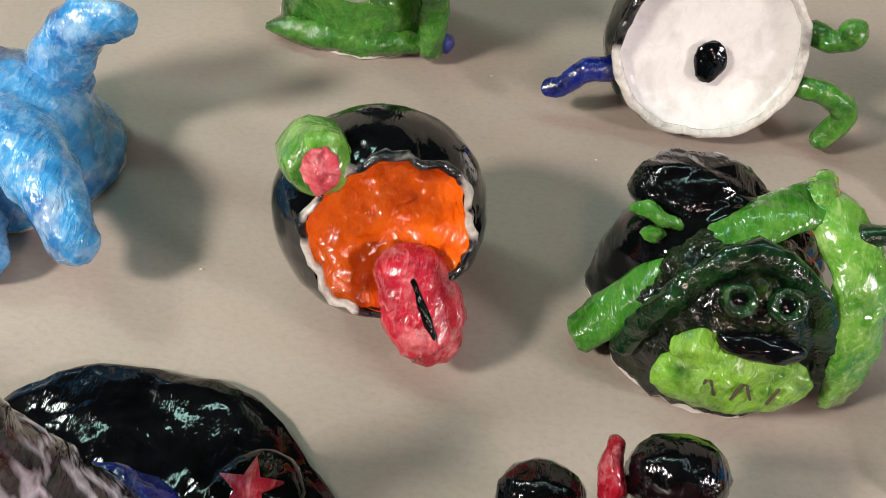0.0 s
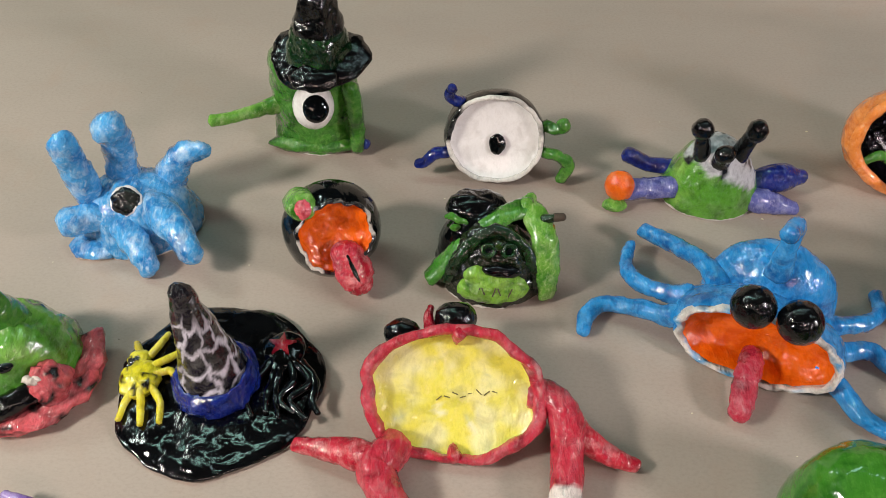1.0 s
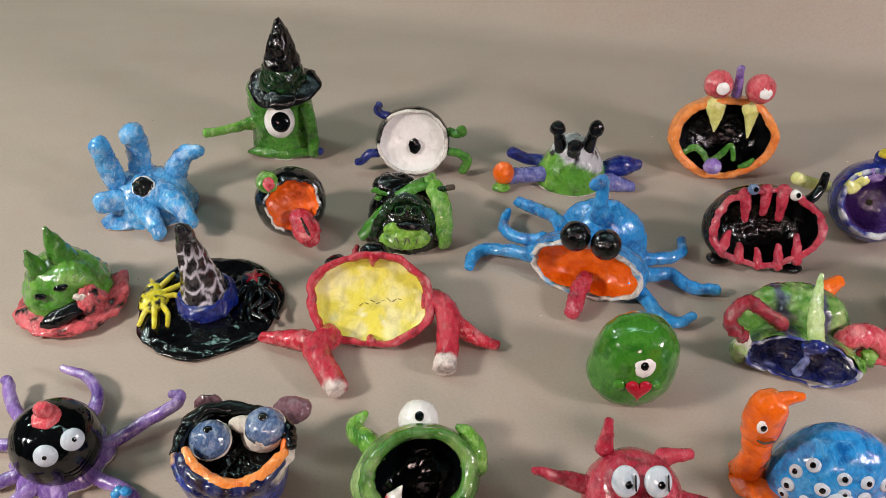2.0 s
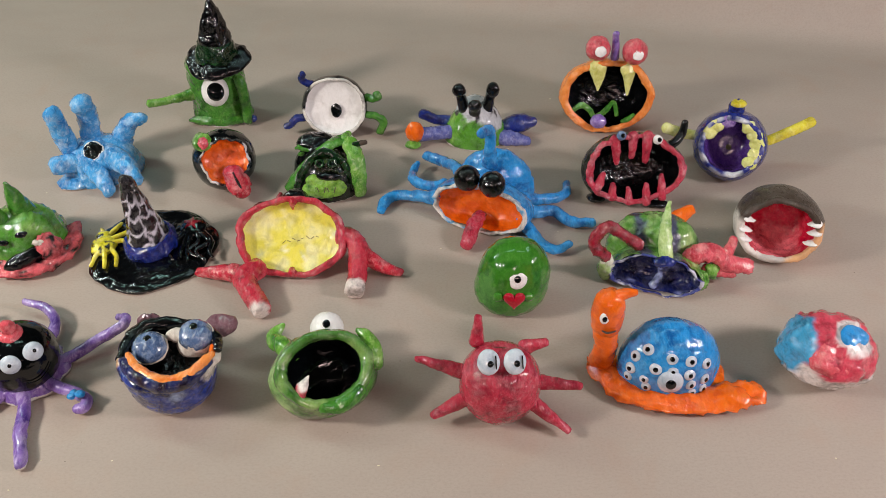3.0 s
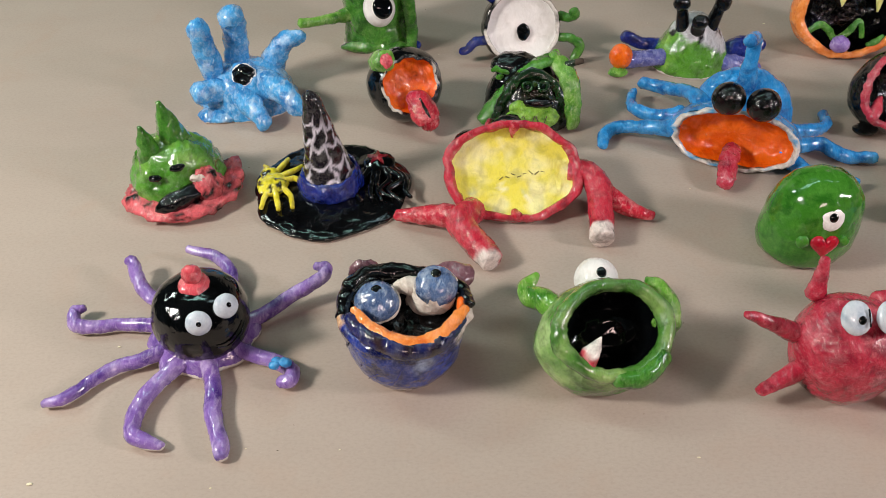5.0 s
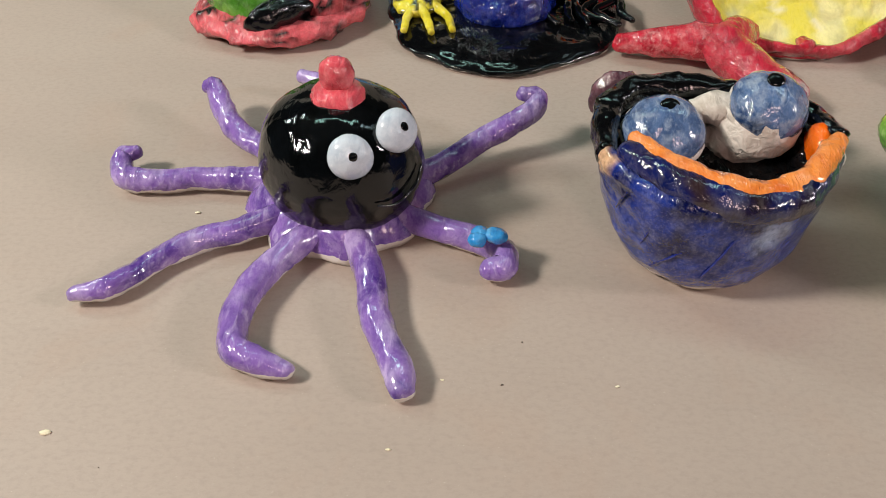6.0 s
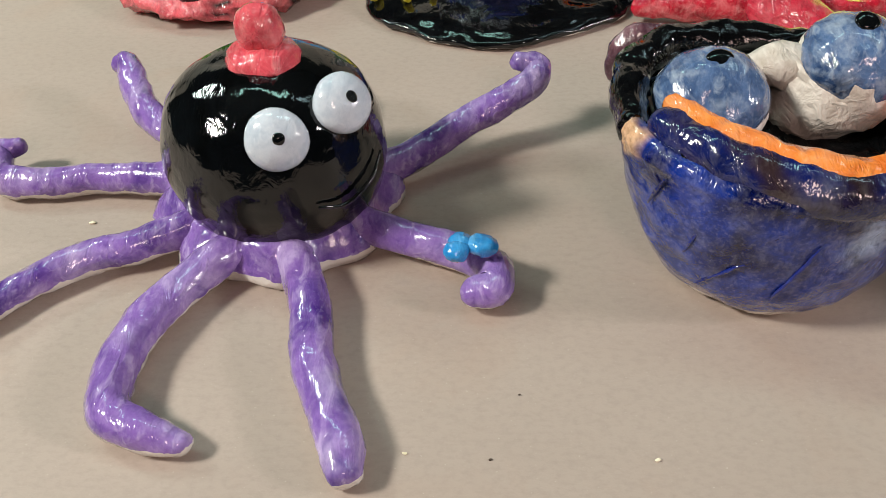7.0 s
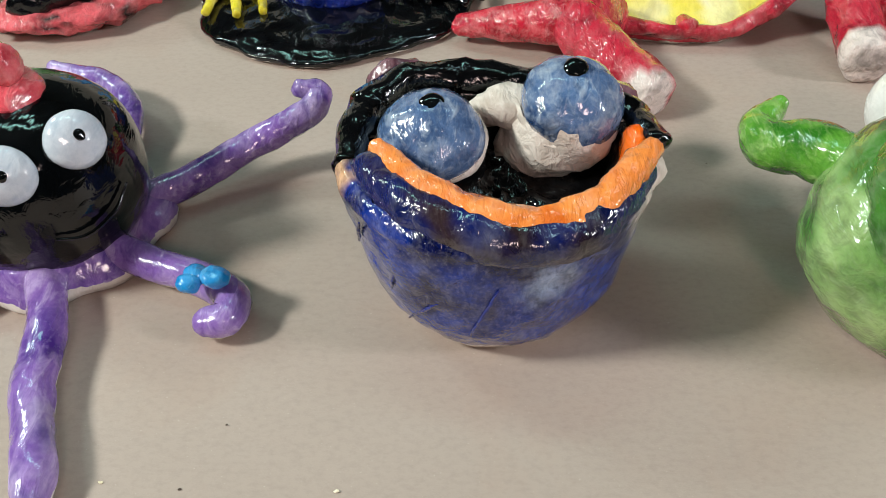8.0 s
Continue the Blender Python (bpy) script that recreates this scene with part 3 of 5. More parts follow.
def alien_monster():
    ob = monster(173, 202, "green dome clay alien with black stalk eyes and blue arms")
    green, pale, grey = lin("5a9a2e"), lin("9cc860"), lin("c6c8cc")

    def skin_paint(p):
        up = blotch(p, 16, 4)
        c = blend(green, pale, up * 1.2 + (p.z - 22) / 30)
        c = blend(c, grey, (p.z - 25 + (p.x - 173) * 0.3 + 10 * up) / 2.5)
        return blend(c, lin("14161c"), blotch(p, 7, 9) * 5 - 1.0 if p.z > 28 else 0)
    part("body", turned([(31, 0), (31, 4), (28, 16), (21, 30), (14, 39), (6, 44), (0, 45)], Matrix.Translation((173, 204, 0)), 56, 44, 1.2, 18, 9, sy=0.88, paint=skin_paint), PAINTED, ob)
    part("eye_stalk", joined(rope([(161, 198, 36), (158, 196, 50), (156, 195, 58)], (6, 4.5, 4.5), 0.6, 6, 2, floor=None), lump((156, 194.5, 58), 6.6, 0.7, 5, 3, floor=None)), BLACKROUGH, ob, "black stalk eye")
    part("eye_stalk", joined(rope([(183, 198, 36), (186, 196, 50), (187, 195, 56)], (6, 5, 5), 0.6, 6, 4, floor=None), lump((188, 194.5, 58), (6.4, 6, 7.8), 0.5, 5, 5, floor=None)), BLACKROUGH, ob, "black stalk eye with white streaks")
    part("eye_stalk", joined(rope([(171, 192, 36), (171, 189, 44)], (6, 5), 0.6, 6, 6, floor=None), lump((171, 187.5, 45), (6.4, 5.6, 6), 0.5, 5, 7, floor=None)), BLACKROUGH, ob, "short black middle eye")
    arm = part("arm", rope([(150, 196, 11), (134, 193, 11), (118, 191, 11)], (8, 7, 7), 0.9, 8, 8), PERI, ob, "pale violet arm")
    part("orange_fist", lump((113, 190, 15), (9.5, 9, 10.5), 0.9, 6, 9), ORANGE, arm, "orange ball at the end of the arm")
    part("leaf", lump((111, 184, 4), (8, 5, 4), 0.7, 5, 2), LIME, arm, "small green leaf under the ball")
    part("arm", rope([(150, 212, 13), (134, 214, 14), (121, 216, 19)], (6, 5, 5.5), 0.6, 7, 3), NAVY, ob, "dark blue arm")
    part("arm", rope([(198, 204, 8), (208, 204, 12), (219, 205, 14), (230, 205, 15)], (6.5, 9, 9.5, 5), 0.8, 8, 4), NAVY, ob, "dark blue paddle arm")
    part("arm", rope([(192, 194, 6), (206, 190, 6), (223, 186, 5)], (8, 8, 4.5), 1.1, 8, 5), PERI, ob, "pale violet arm")


def orange_mouth_monster():
    ob = monster(304, 225, "orange clay monster with huge black open mouth and red eyes")
    pot = Pot((304, 223, 34), (-0.06, -0.95, 0.30), 36, 76, sx=1.31, sy=1.0, wall=4.4, depth=40, seed=11, ragged=0.06)
    part("body", pot.outer(), PEACH, ob)
    part("lip", pot.lip(2.6, amp=1.3), PEACH, ob, "thick peach-orange lip")
    part("mouth", pot.inner(amp=1.5, size=9), BLACKROUGH, ob, "lumpy glossy black mouth lining")
    for u, w, b, s in ((-12, 9.5, 22, 1), (17, 8.2, 26, 2)):
        part("fang", rope([pot.at(u, 28, 8), pot.at(u + 1, 20, 9), pot.at(u + 1.5, 28 - b, 9)], (w, w * 0.75, 1.0), 0.5, 6, s, flat=0.5), PALEYELLOW, ob, "pale yellow fang")
    part("weed", rope([pot.at(-32, -14, 7), pot.at(-25, -9, 9), pot.at(-17, -14, 8), pot.at(-12, -20, 9), pot.at(-3, -16, 9), pot.at(6, -6, 8), pot.at(10, -18, 9)], (2.8, 3.2, 3, 2.6, 3, 2.6, 2.4), 0.5, 5, 3), GREEN, ob, "green squiggle in the mouth")
    part("weed", rope([pot.at(16, -25, 8), pot.at(22, -22, 9), pot.at(27, -18, 8)], (2, 3, 1.6), 0.4, 5, 4), GREEN, ob, "green leaf in the mouth")
    part("bead", lump(pot.at(-8, -24, 13), (8, 7.5, 7), 0.6, 5, 5), LAVENDER, ob, "pale violet bead in the mouth")
    for x, z, r in ((289, 85, 12.2), (325, 81, 12.6)):
        eye = part("eye", lump((x, 222, z), r, 0.5, 8, x, floor=None), PINK, ob, "red ball eye")
        part("pupil", lump((x + 0.5, 210.6, z + 2.5), (5.4, 5.0, 1.6), 0.6, 4, x, d=(0, -0.9, 0.4), seg=20, floor=None), WHITE, eye, "pale cream spot")
    part("horn", rope([(307, 225, 74), (306, 224, 88), (305, 224, 99)], (4.4, 3.6, 3.2), 0.4, 6, 6), LAVENDER, ob, "pale violet stick horn")


def red_mouth_monster():
    ob = monster(308, 105, "black clay monster with wide red-rimmed mouth and red teeth")
    pot = Pot((308, 105, 29), (0.0, -0.86, 0.50), 33, 70, sx=1.40, sy=0.98, wall=3.5, depth=32, seed=12, ragged=0.08)
    part("body", pot.outer(), BLACKROUGH, ob)
    part("lip", pot.lip(1.6, amp=1.6), ROSE, ob, "lumpy pink-red lip")
    part("mouth", pot.inner(amp=1.5, size=8), BLACKROUGH, ob, "glossy black mouth lining")
    h = pot.lipheight()
    for i, (u, v, du, dv, w) in enumerate([(-19, 27, 3, -21, 4.6), (-3, 30, 0, -19, 4.6), (10, 30, -1, -23, 4.8),
                                           (-34, -17, 6, 13, 4.5), (-20, -25, 1, 12, 4), (-5, -29, 0, 12, 3.6), (10, -29, 1, 15, 4.2), (24, -25, 0, 19, 4)]):
        part("tooth", rope([pot.at(u, v, h - 1), pot.at(u + du * 0.5, v + dv * 0.5, h - 2), pot.at(u + du, v + dv, h - 5)], (w, w * 0.85, w * 0.55), 0.7, 5, i), ROSE, ob, "red drip-shaped tooth")
    for x, y, z in ((294, 108, 62), (326, 107, 58)):
        eyeball(ob, (x, y, z), 4.3, (0.1, -0.8, 0.5), 1.9, white=SLATE if x < 300 else WHITE, seed=x)
    part("horn", rope([(338, 116, 44), (347, 121, 46), (353, 126, 52), (354, 128, 62)], (4.6, 4, 3.6, 3), 0.4, 6, 3), BLACK, ob, "thin black curved horn")
    part("foot", lump((277, 96, 4), (9, 7, 4), 0.8, 6, 4), BLACKROUGH, ob)
    part("foot", lump((330, 86, 3), (10, 5, 3), 0.8, 6, 5), BLACKROUGH, ob)


def purple_mouth_monster():
    ob = monster(410, 150, "navy ball clay monster with violet mouth and yellow arms")
    pot = Pot((404, 138, 30), (-0.30, -0.82, 0.48), 33, 55, wall=3.5, depth=34, seed=13, ragged=0.04)
    part("body", pot.outer(amp=0.6), NAVY, ob)
    navy, bare = lin("232c86"), lin("d8dbe2")
    part("lip", pot.lip(2.4, lambda p: blend(navy, bare, 0.4 + 2.4 * blotch(p, 12, 3))), PAINTED, ob, "white and blue mouth edge")
    part("mouth", pot.inner(amp=0.5, size=14), INK, ob, "violet mouth lining")
    part("gullet", lump(pot.at(0, -3, -12.5), (2.6, 2.6, 1.0), 0.4, 4, 3, d=tuple(pot.m.to_3x3() @ Vector((0, 0, 1)))), DARKCRUMB, ob, "dark hole in the middle of the mouth")
    h = pot.lipheight()
    for i, deg in enumerate((-32, -8, 14, 36, 58, 108, 134, 156)):
        a = radians(deg)
        c = pot.at(22 * math.cos(a), 22 * math.sin(a), h - 0.5)
        part("tooth", lump(c, (6.8, 6.2, 2.2), 1.0, 5, i, d=tuple(pot.m.to_3x3() @ Vector((-math.cos(a) * 0.3, -math.sin(a) * 0.3, 1))), seg=20), LAVENDER if deg == 108 else PALEYELLOW, ob, "rounded pale yellow tooth" if deg != 108 else "rounded violet tooth")
    knob = part("knob", rope([(406, 149, 56), (406, 149, 63), (406, 148, 66)], (7, 7.5, 6.5), 0.5, 6, 4), NAVY, ob, "blue knob on top")
    part("knob_top", lump((406, 147, 68.5), (7, 6, 3.2), 0.5, 5, 5), YELLOW, knob, "yellow top of the knob")
    part("arm", rope([(438, 148, 25), (451, 149, 30), (465, 150, 37), (480, 151, 45)], (4.8, 4.8, 5, 5), 0.4, 8, 6), YELLOW, ob, "straight yellow arm")
    part("arm_socket", lump((438, 148, 25), (6.5, 6, 6.5), 0.4, 5, 7), NAVY, ob)
    part("arm", rope([(382, 163, 24), (366, 163, 27), (350, 163, 33)], (4.6, 5, 5.4), 0.4, 8, 8), PALEYELLOW, ob, "straight yellow-green arm")


# ---- middle row ----


def horned_mask_monster():
    ob = monster(-210, 42, "green horned clay mask monster with coral pink jaw")
    green, lime, black = lin("4c8c2b"), lin("86b552"), lin("101210")

    def paint(p):
        c = blend(green, lime, blotch(p, 15, 2))
        return blend(c, black, (blotch(p, 9, 5) * 6 - 1.2) * (1 if p.y > 56 and p.x > -212 else 0))
    part("body", turned([(33, 4), (33, 8), (30, 18), (25, 29), (17, 37), (7, 41), (0, 41)], Matrix.Translation((-211, 45, 0)), 56, 40, 2.6, 15, 14, sy=0.92, paint=paint), PAINTED, ob)
    pink, dark = lin("d65c64"), lin("161012")
    part("jaw", rope([(-240, 34, 6), (-234, 20, 6), (-218, 10, 6), (-200, 10, 6), (-184, 20, 7), (-176, 40, 8), (-179, 60, 10)], (7, 9, 8, 8, 9, 9, 6), 2.4, 7, 3, flat=0.55, seg=24,
                     paint=lambda p: blend(pink, dark, blotch(p, 9, 8) * 7 - 2.2)), PAINTEDROUGH, ob, "ragged coral pink jaw with black patches")
    part("cheek", lump((-187, 26, 16), (10, 11, 13), 2.0, 7, 5, paint=lambda p: blend(pink, dark, blotch(p, 9, 4) * 6 - 2.0)), PAINTEDROUGH, ob, "pink cheek")
    part("mouth", lump((-203, 14, 14), (18, 7, 6), 1.2, 7, 6, d=(0.25, -0.6, 0.75), roll=14), BLACKROUGH, ob, "dark open mouth")
    part("white_patch", lump((-191, 21, 25), (5, 3, 2.6), 1.6, 4, 7), BISQUE, ob, "patch of bare white clay")
    part("horn", rope([(-224, 37, 30), (-224, 35, 44), (-224, 33, 56)], (9, 6, 1.8), 1.1, 7, 8), GREEN, ob, "pointed green horn")
    part("horn", rope([(-209, 48, 34), (-211, 47, 50), (-213, 46, 66)], (11, 7.5, 1.8), 1.1, 7, 9), GREEN, ob, "tall pointed green horn")
    part("eye", lump((-203, 22, 33), (5.2, 2.4, 2), 0.5, 4, 2, d=(0.1, -0.7, 0.7), roll=10), BLACK, ob, "black slit eye")
    part("eye", lump((-218, 19, 27), (4.6, 2.4, 2), 0.5, 4, 3, d=(-0.2, -0.75, 0.6), roll=10), BLACK, ob, "black slit eye")


def witch_hat():
    ob = monster(-108, 38, "black glazed clay witch hat with yellow spider and web-painted cone", "clay_witch_hat")
    ob["category"] = "clay hat"
    part("brim", turned([(0, 7), (22, 6.5), (44, 5.2), (51, 3.6), (53, 2.0), (50, 0.6), (30, 0.8), (0, 0.8)], Matrix.Translation((-108, 38, 0)), 96, 48, 1.2, 12, 15,
                        wave=lambda a, s: 1 + 0.025 * math.sin(3 * a + 1) + 0.02 * math.sin(7 * a)), BRIMBLACK, ob, "wavy glossy black brim")
    white, ink = lin("d6d2de"), lin("15131a")

    def web(p):
        a = math.atan2(p.y - 40, p.x + 110)
        spoke = abs((a * 1.15 + blotch(p, 20, 2) * 0.5) % 1.0 - 0.5) * 17
        ringed = abs((p.z / 13.0 + 0.8 * abs((a * 1.15) % 1.0 - 0.5) + blotch(p, 14, 3) * 0.35) % 1.0 - 0.5) * 14
        line = min(spoke, ringed) + 1.3 * blotch(p, 6, 7)
        return blend(blend(white, ink, line - 0.8), ink, (p.z - 58) / 6)
    part("cone", turned([(21, 4), (17.5, 14), (14, 28), (10.5, 44), (7.6, 60), (5.2, 71), (0, 75)], facing((-107, 37, 2), (-0.11, 0.06, 1)), 72, 72, 0.9, 12, 16, paint=web), PAINTED, ob, "cone painted with a white spider web")
    part("band", turned([(21, 4), (22.4, 7), (21.6, 12), (19, 17), (17, 17.5)], facing((-107, 37, 2), (-0.08, -0.05, 1)), 56, 14, 1.8, 8, 17), NAVY, ob, "royal blue hat band")
    yellow, dot = lin("e3d62c"), lin("101008")
    spot = lambda p: blend(yellow, dot, blotch(p, 5.0, 12) * 9 - 2.0)
    spider = part("spider", joined(lump((-147, 36, 8), (11, 12, 4.5), 0.8, 6, 4, paint=spot), lump((-151, 48, 8), (6, 6, 3.6), 0.6, 6, 5, paint=spot)), PAINTED, ob, "yellow clay spider with black spots")
    for i, (a, b, c) in enumerate([((-148, 32, 9), (-151, 22, 7), (-152, 13, 6)), ((-145, 30, 9), (-142, 19, 8), (-140, 10, 7)), ((-142, 33, 9), (-134, 24, 8), (-131, 12, 7)),
                                   ((-141, 38, 9), (-133, 41, 9), (-128, 36, 9)), ((-142, 44, 9), (-134, 50, 9), (-130, 56, 8)), ((-150, 50, 8), (-154, 56, 7), (-156, 60, 6)), ((-146, 51, 8), (-142, 60, 8), (-141, 66, 7))]):
        part("spider_leg", rope([a, b, c], (2.2, 2.0, 1.6), 0.4, 5, i, seg=10), YELLOW, spider)
    squid = part("squid", lump((-76, 57, 9), (11, 12, 5), 0.9, 6, 6), BLACK, ob, "black clay squid pressed on the brim")
    for i in range(6):
        x = -88 + 6.5 * i
        part("tentacle", rope([(x * 0.5 - 38, 49, 9), (x + 2 * math.sin(i * 2.1), 38, 8.4), (x - 3 + 4 * math.sin(i * 1.3), 27, 8), (x + 2, 17 + 3 * (i % 2), 7.5)], (2.6, 2.3, 2, 1.4), 0.6, 5, i + 9, seg=10), BLACK, squid)
    star = bmesh.new()
    for z in (0.0, 2.2):
        ring = [star.verts.new((-77 + (7.5 if k % 2 == 0 else 3.2) * math.sin(k * math.pi / 5), 57 + (7.5 if k % 2 == 0 else 3.2) * math.cos(k * math.pi / 5), 12.6 + z)) for k in range(10)]
        if z:
            star.faces.new(ring)
            for k in range(10):
                star.faces.new((low[k], low[(k + 1) % 10], ring[(k + 1) % 10], ring[k]))
        low = ring
    part("star", star, RED, ob, "small red clay star")


def lemon_monster():
    ob = monster(14, 20, "red clay monster lying back, lemon-yellow face and forked legs")
    pot = Pot((13, 25, 22), (0.0, -0.66, 0.75), 36, 80, sx=1.27, sy=0.93, sz=0.72, wall=3.2, depth=8, seed=18, ragged=0.06)
    red, bare = lin("c02c41"), lin("e2d5cf")
    part("body", pot.outer(lambda p: blend(red, bare, blotch(p, 11, 2) * 2.5 - 1.5)), PAINTEDROUGH, ob)
    part("lip", pot.lip(3.4, lambda p: blend(red, bare, blotch(p, 8, 3) * 2.2 - 1.1), amp=1.2), PAINTEDROUGH, ob, "thick red rim")
    y1, y2, y3, y4 = lin("e8de58"), lin("efe9a4"), lin("d0d294"), lin("efeccc")

    def lemon(p):
        c = blend(y1, y2, blotch(p, 13, 4) * 1.6 + 0.25)
        c = blend(c, y3, blotch(p, 10, 5) * 2.4 - 0.9)
        return blend(c, y4, blotch(p, 9, 6) * 2.4 - 1.0)
    face = part("face", pot.inner(lemon, amp=1.0, size=13), LEMONGLAZE, ob, "mottled lemon-yellow face")
    h = pot.lipheight()
    for v0, v1 in ((30, 25), (-29, -24)):
        part("drip", rope([pot.at(2, v0, h + 1), pot.at(1, (v0 + v1) / 2, h - 1), pot.at(1, v1, h - 5)], (4, 2.6, 0.8), 0.6, 5, v0), RED, face, "red drip over the yellow")
    for i in range(9):
        u = -8 + 3.9 * i
        part("bar", rope([pot.at(u, -2.5 + 1.5 * (i % 3) + 0.14 * u, h - 7.6), pot.at(u + 2.4, -0.5 - 1.2 * (i % 2) + 0.14 * u, h - 7.6)], (0.32, 0.32), 0.1, 4, i, seg=6), SCRATCH, face, "thin dark scratched bar")
    white_end = lambda y0: (lambda p: blend(red, bare, max(blotch(p, 8, 6) * 2.2 - 1.5, (y0 - p.y) / 2 + 0.6 * blotch(p, 4, 2))))
    part("leg", rope([(-13, 3, 9), (-18, -5, 12), (-22, -12, 12), (-12, -30, 9), (-3, -44, 8)], (9, 9, 9, 8.5, 7.5), 1.0, 8, 3, paint=white_end(-41), blunt=0.25), PAINTEDROUGH, ob, "red left leg with a bare white end")
    part("toe", rope([(-20, -8, 12), (-38, -2, 10), (-61, 3, 6)], (8.5, 7, 4), 0.9, 8, 4), RED, ob, "pointed red toe")
    part("leg", rope([(52, 28, 22), (62, 24, 22), (68, 14, 19), (68, -2, 13), (67, -16, 9), (66, -25, 8)], (8, 8, 8.5, 8, 8, 8.2), 1.0, 8, 5, paint=white_end(-17), blunt=0.25), PAINTEDROUGH, ob, "red right leg with a bare white end")
    part("toe", rope([(66, 18, 18), (76, 9, 13), (89, 3, 8), (102, 0, 4.5)], (7.5, 7, 5.4, 3.2), 0.9, 8, 6), RED, ob, "pointed red toe")
    part("ear", lump((13, 64, 32), (11, 9, 9), 0.8, 7, 7), BLACKROUGH, ob, "lumpy black ear")
    part("ear", lump((-14, 59, 25), (9.5, 8, 8), 0.8, 7, 8), BLACKROUGH, ob, "lumpy black ear")
    part("ear_mark", rope([(0, 60, 29), (-1, 64, 33), (0, 69, 34)], (3, 2.6, 2), 0.5, 5, 8), RED, ob, "small red strip beside the ear")


def squid_monster():
    ob = monster(172, 80, "azure blue tentacled clay monster with orange mouth and black eyes")
    part("body", turned([(37, 2), (37, 8), (35, 20), (29, 34), (18, 44), (8, 48), (0, 49)], Matrix.Translation((187, 106, 0)) @ Matrix.Rotation(radians(-22), 4, "Z"), 56, 36, 1.6, 18, 18, sx=0.98, sy=0.62), CRABBLUE, ob)
    pot = Pot((172, 72, 17), (-0.38, -0.90, 0.26), 36, 72, sx=1.26, sy=0.62, wall=1.8, depth=14, seed=19, ragged=0.08)
    part("cheek", pot.outer(amp=1.2), CRABBLUE, ob)
    blue, bare = lin("4a9fd4"), lin("e2dcd5")
    part("lip", pot.lip(3.2, lambda p: blend(blue, bare, 1.0 + 2.2 * blotch(p, 8, 2)), amp=1.3), PAINTEDROUGH, ob, "white unglazed lip")
    part("mouth", pot.inner(amp=1.5, size=8), ORANGE, ob, "bright orange mouth lining")
    part("tongue", rope([(170, 66, 10), (166, 54, 12), (161, 42, 10), (157, 30, 7)], (6, 6.4, 6.4, 5.8), 1.2, 6, 3, flat=0.75), ROSE, ob, "lumpy red tongue hanging out")
    for i, (x, y, z) in enumerate(((158, 62, 53), (178.5, 53, 53))):
        eyeball(ob, (x, y, z), 11.2, (-0.2, -0.7, 0.7), 1.6, white=BLACKROUGH, black=BLACK, seed=i, label="black lumpy ball eye")
    for i, (pts, rad) in enumerate([
        ([(133, 86, 15), (125, 87, 14), (110, 95, 10), (95, 99, 7), (86, 92, 5), (83, 82, 4)], (7, 5.6, 5, 4.8, 4.8, 3.8)),
        ([(140, 98, 18), (133, 100, 16), (124, 106, 13), (114, 114, 12), (111, 128, 9), (115, 143, 10)], (7, 5.4, 4.8, 4.8, 4.4, 3.4)),
        ([(156, 102, 24), (152, 116, 24), (146, 128, 20), (137, 143, 14), (124, 154, 12)], (7, 5.6, 5, 5, 4.6)),
        ([(179, 92, 46), (179, 92, 60), (179, 93, 74), (176, 88, 83), (170, 80, 85)], (7, 5.4, 5, 4.8, 4.6)),
        ([(206, 84, 14), (220, 88, 9), (238, 92, 7), (250, 101, 6), (252, 114, 6)], (7, 5.6, 4.8, 4.4, 3.8)),
        ([(208, 70, 12), (220, 70, 9), (236, 72, 8), (248, 60, 6), (267, 58, 6)], (7, 5.8, 5, 4.8, 4.2)),
        ([(205, 60, 8), (212, 48, 7), (219, 33, 6), (230, 23, 6), (243, 28, 8)], (7, 5.4, 4.8, 4.2, 3.4)),
    ]):
        part("tentacle", rope(pts, rad, 0.9, 7, i + 4), CRABBLUE, ob)


def cyclops():
    ob = monster(189, -25, "green egg-shaped clay cyclops with a red heart on it")
    part("body", turned([(0, 0.3), (21, 0.3), (28, 7), (30, 19), (28, 35), (22, 48), (11, 55.5), (0, 57)], Matrix.Translation((188, -28, 0)) @ Matrix.Shear("XY", 4, (0.08, 0.04)), 56, 44, 1.2, 20, 20, sx=0.96, sy=0.85), SMOOTHGREEN, ob)
    eyeball(ob, (191, -46.5, 40), 7.6, (0, -0.85, 0.5), 2.6, seed=3, squash=(1, 1.1, 0.45))
    heart = bmesh.new()
    m = facing((189, -53.0, 24), (0, -0.96, 0.24))
    rows = []
    for s in range(7):
        f = s / 6
        k = math.sqrt(1 - f * f)
        rows.append([m @ Vector((0.52 * k * 16 * math.sin(t) ** 3, 0.52 * k * (13 * math.cos(t) - 5 * math.cos(2 * t) - 2 * math.cos(3 * t) - math.cos(4 * t)) * 1.02, 3.2 * f)) for t in [2 * math.pi * j / 36 for j in range(36)]]
                    if k > 0.01 else [m @ Vector((0, 0, 3.2))])
    heart.free()
    part("heart", skin(rows), HEARTRED, ob, "shiny red clay heart")
    for x in (177, 200):
        part("paw", lump((x, -50.6, 25), (4.2, 3.2, 4.0), 0.6, 4, x), SMOOTHGREEN, ob, "small green paw")


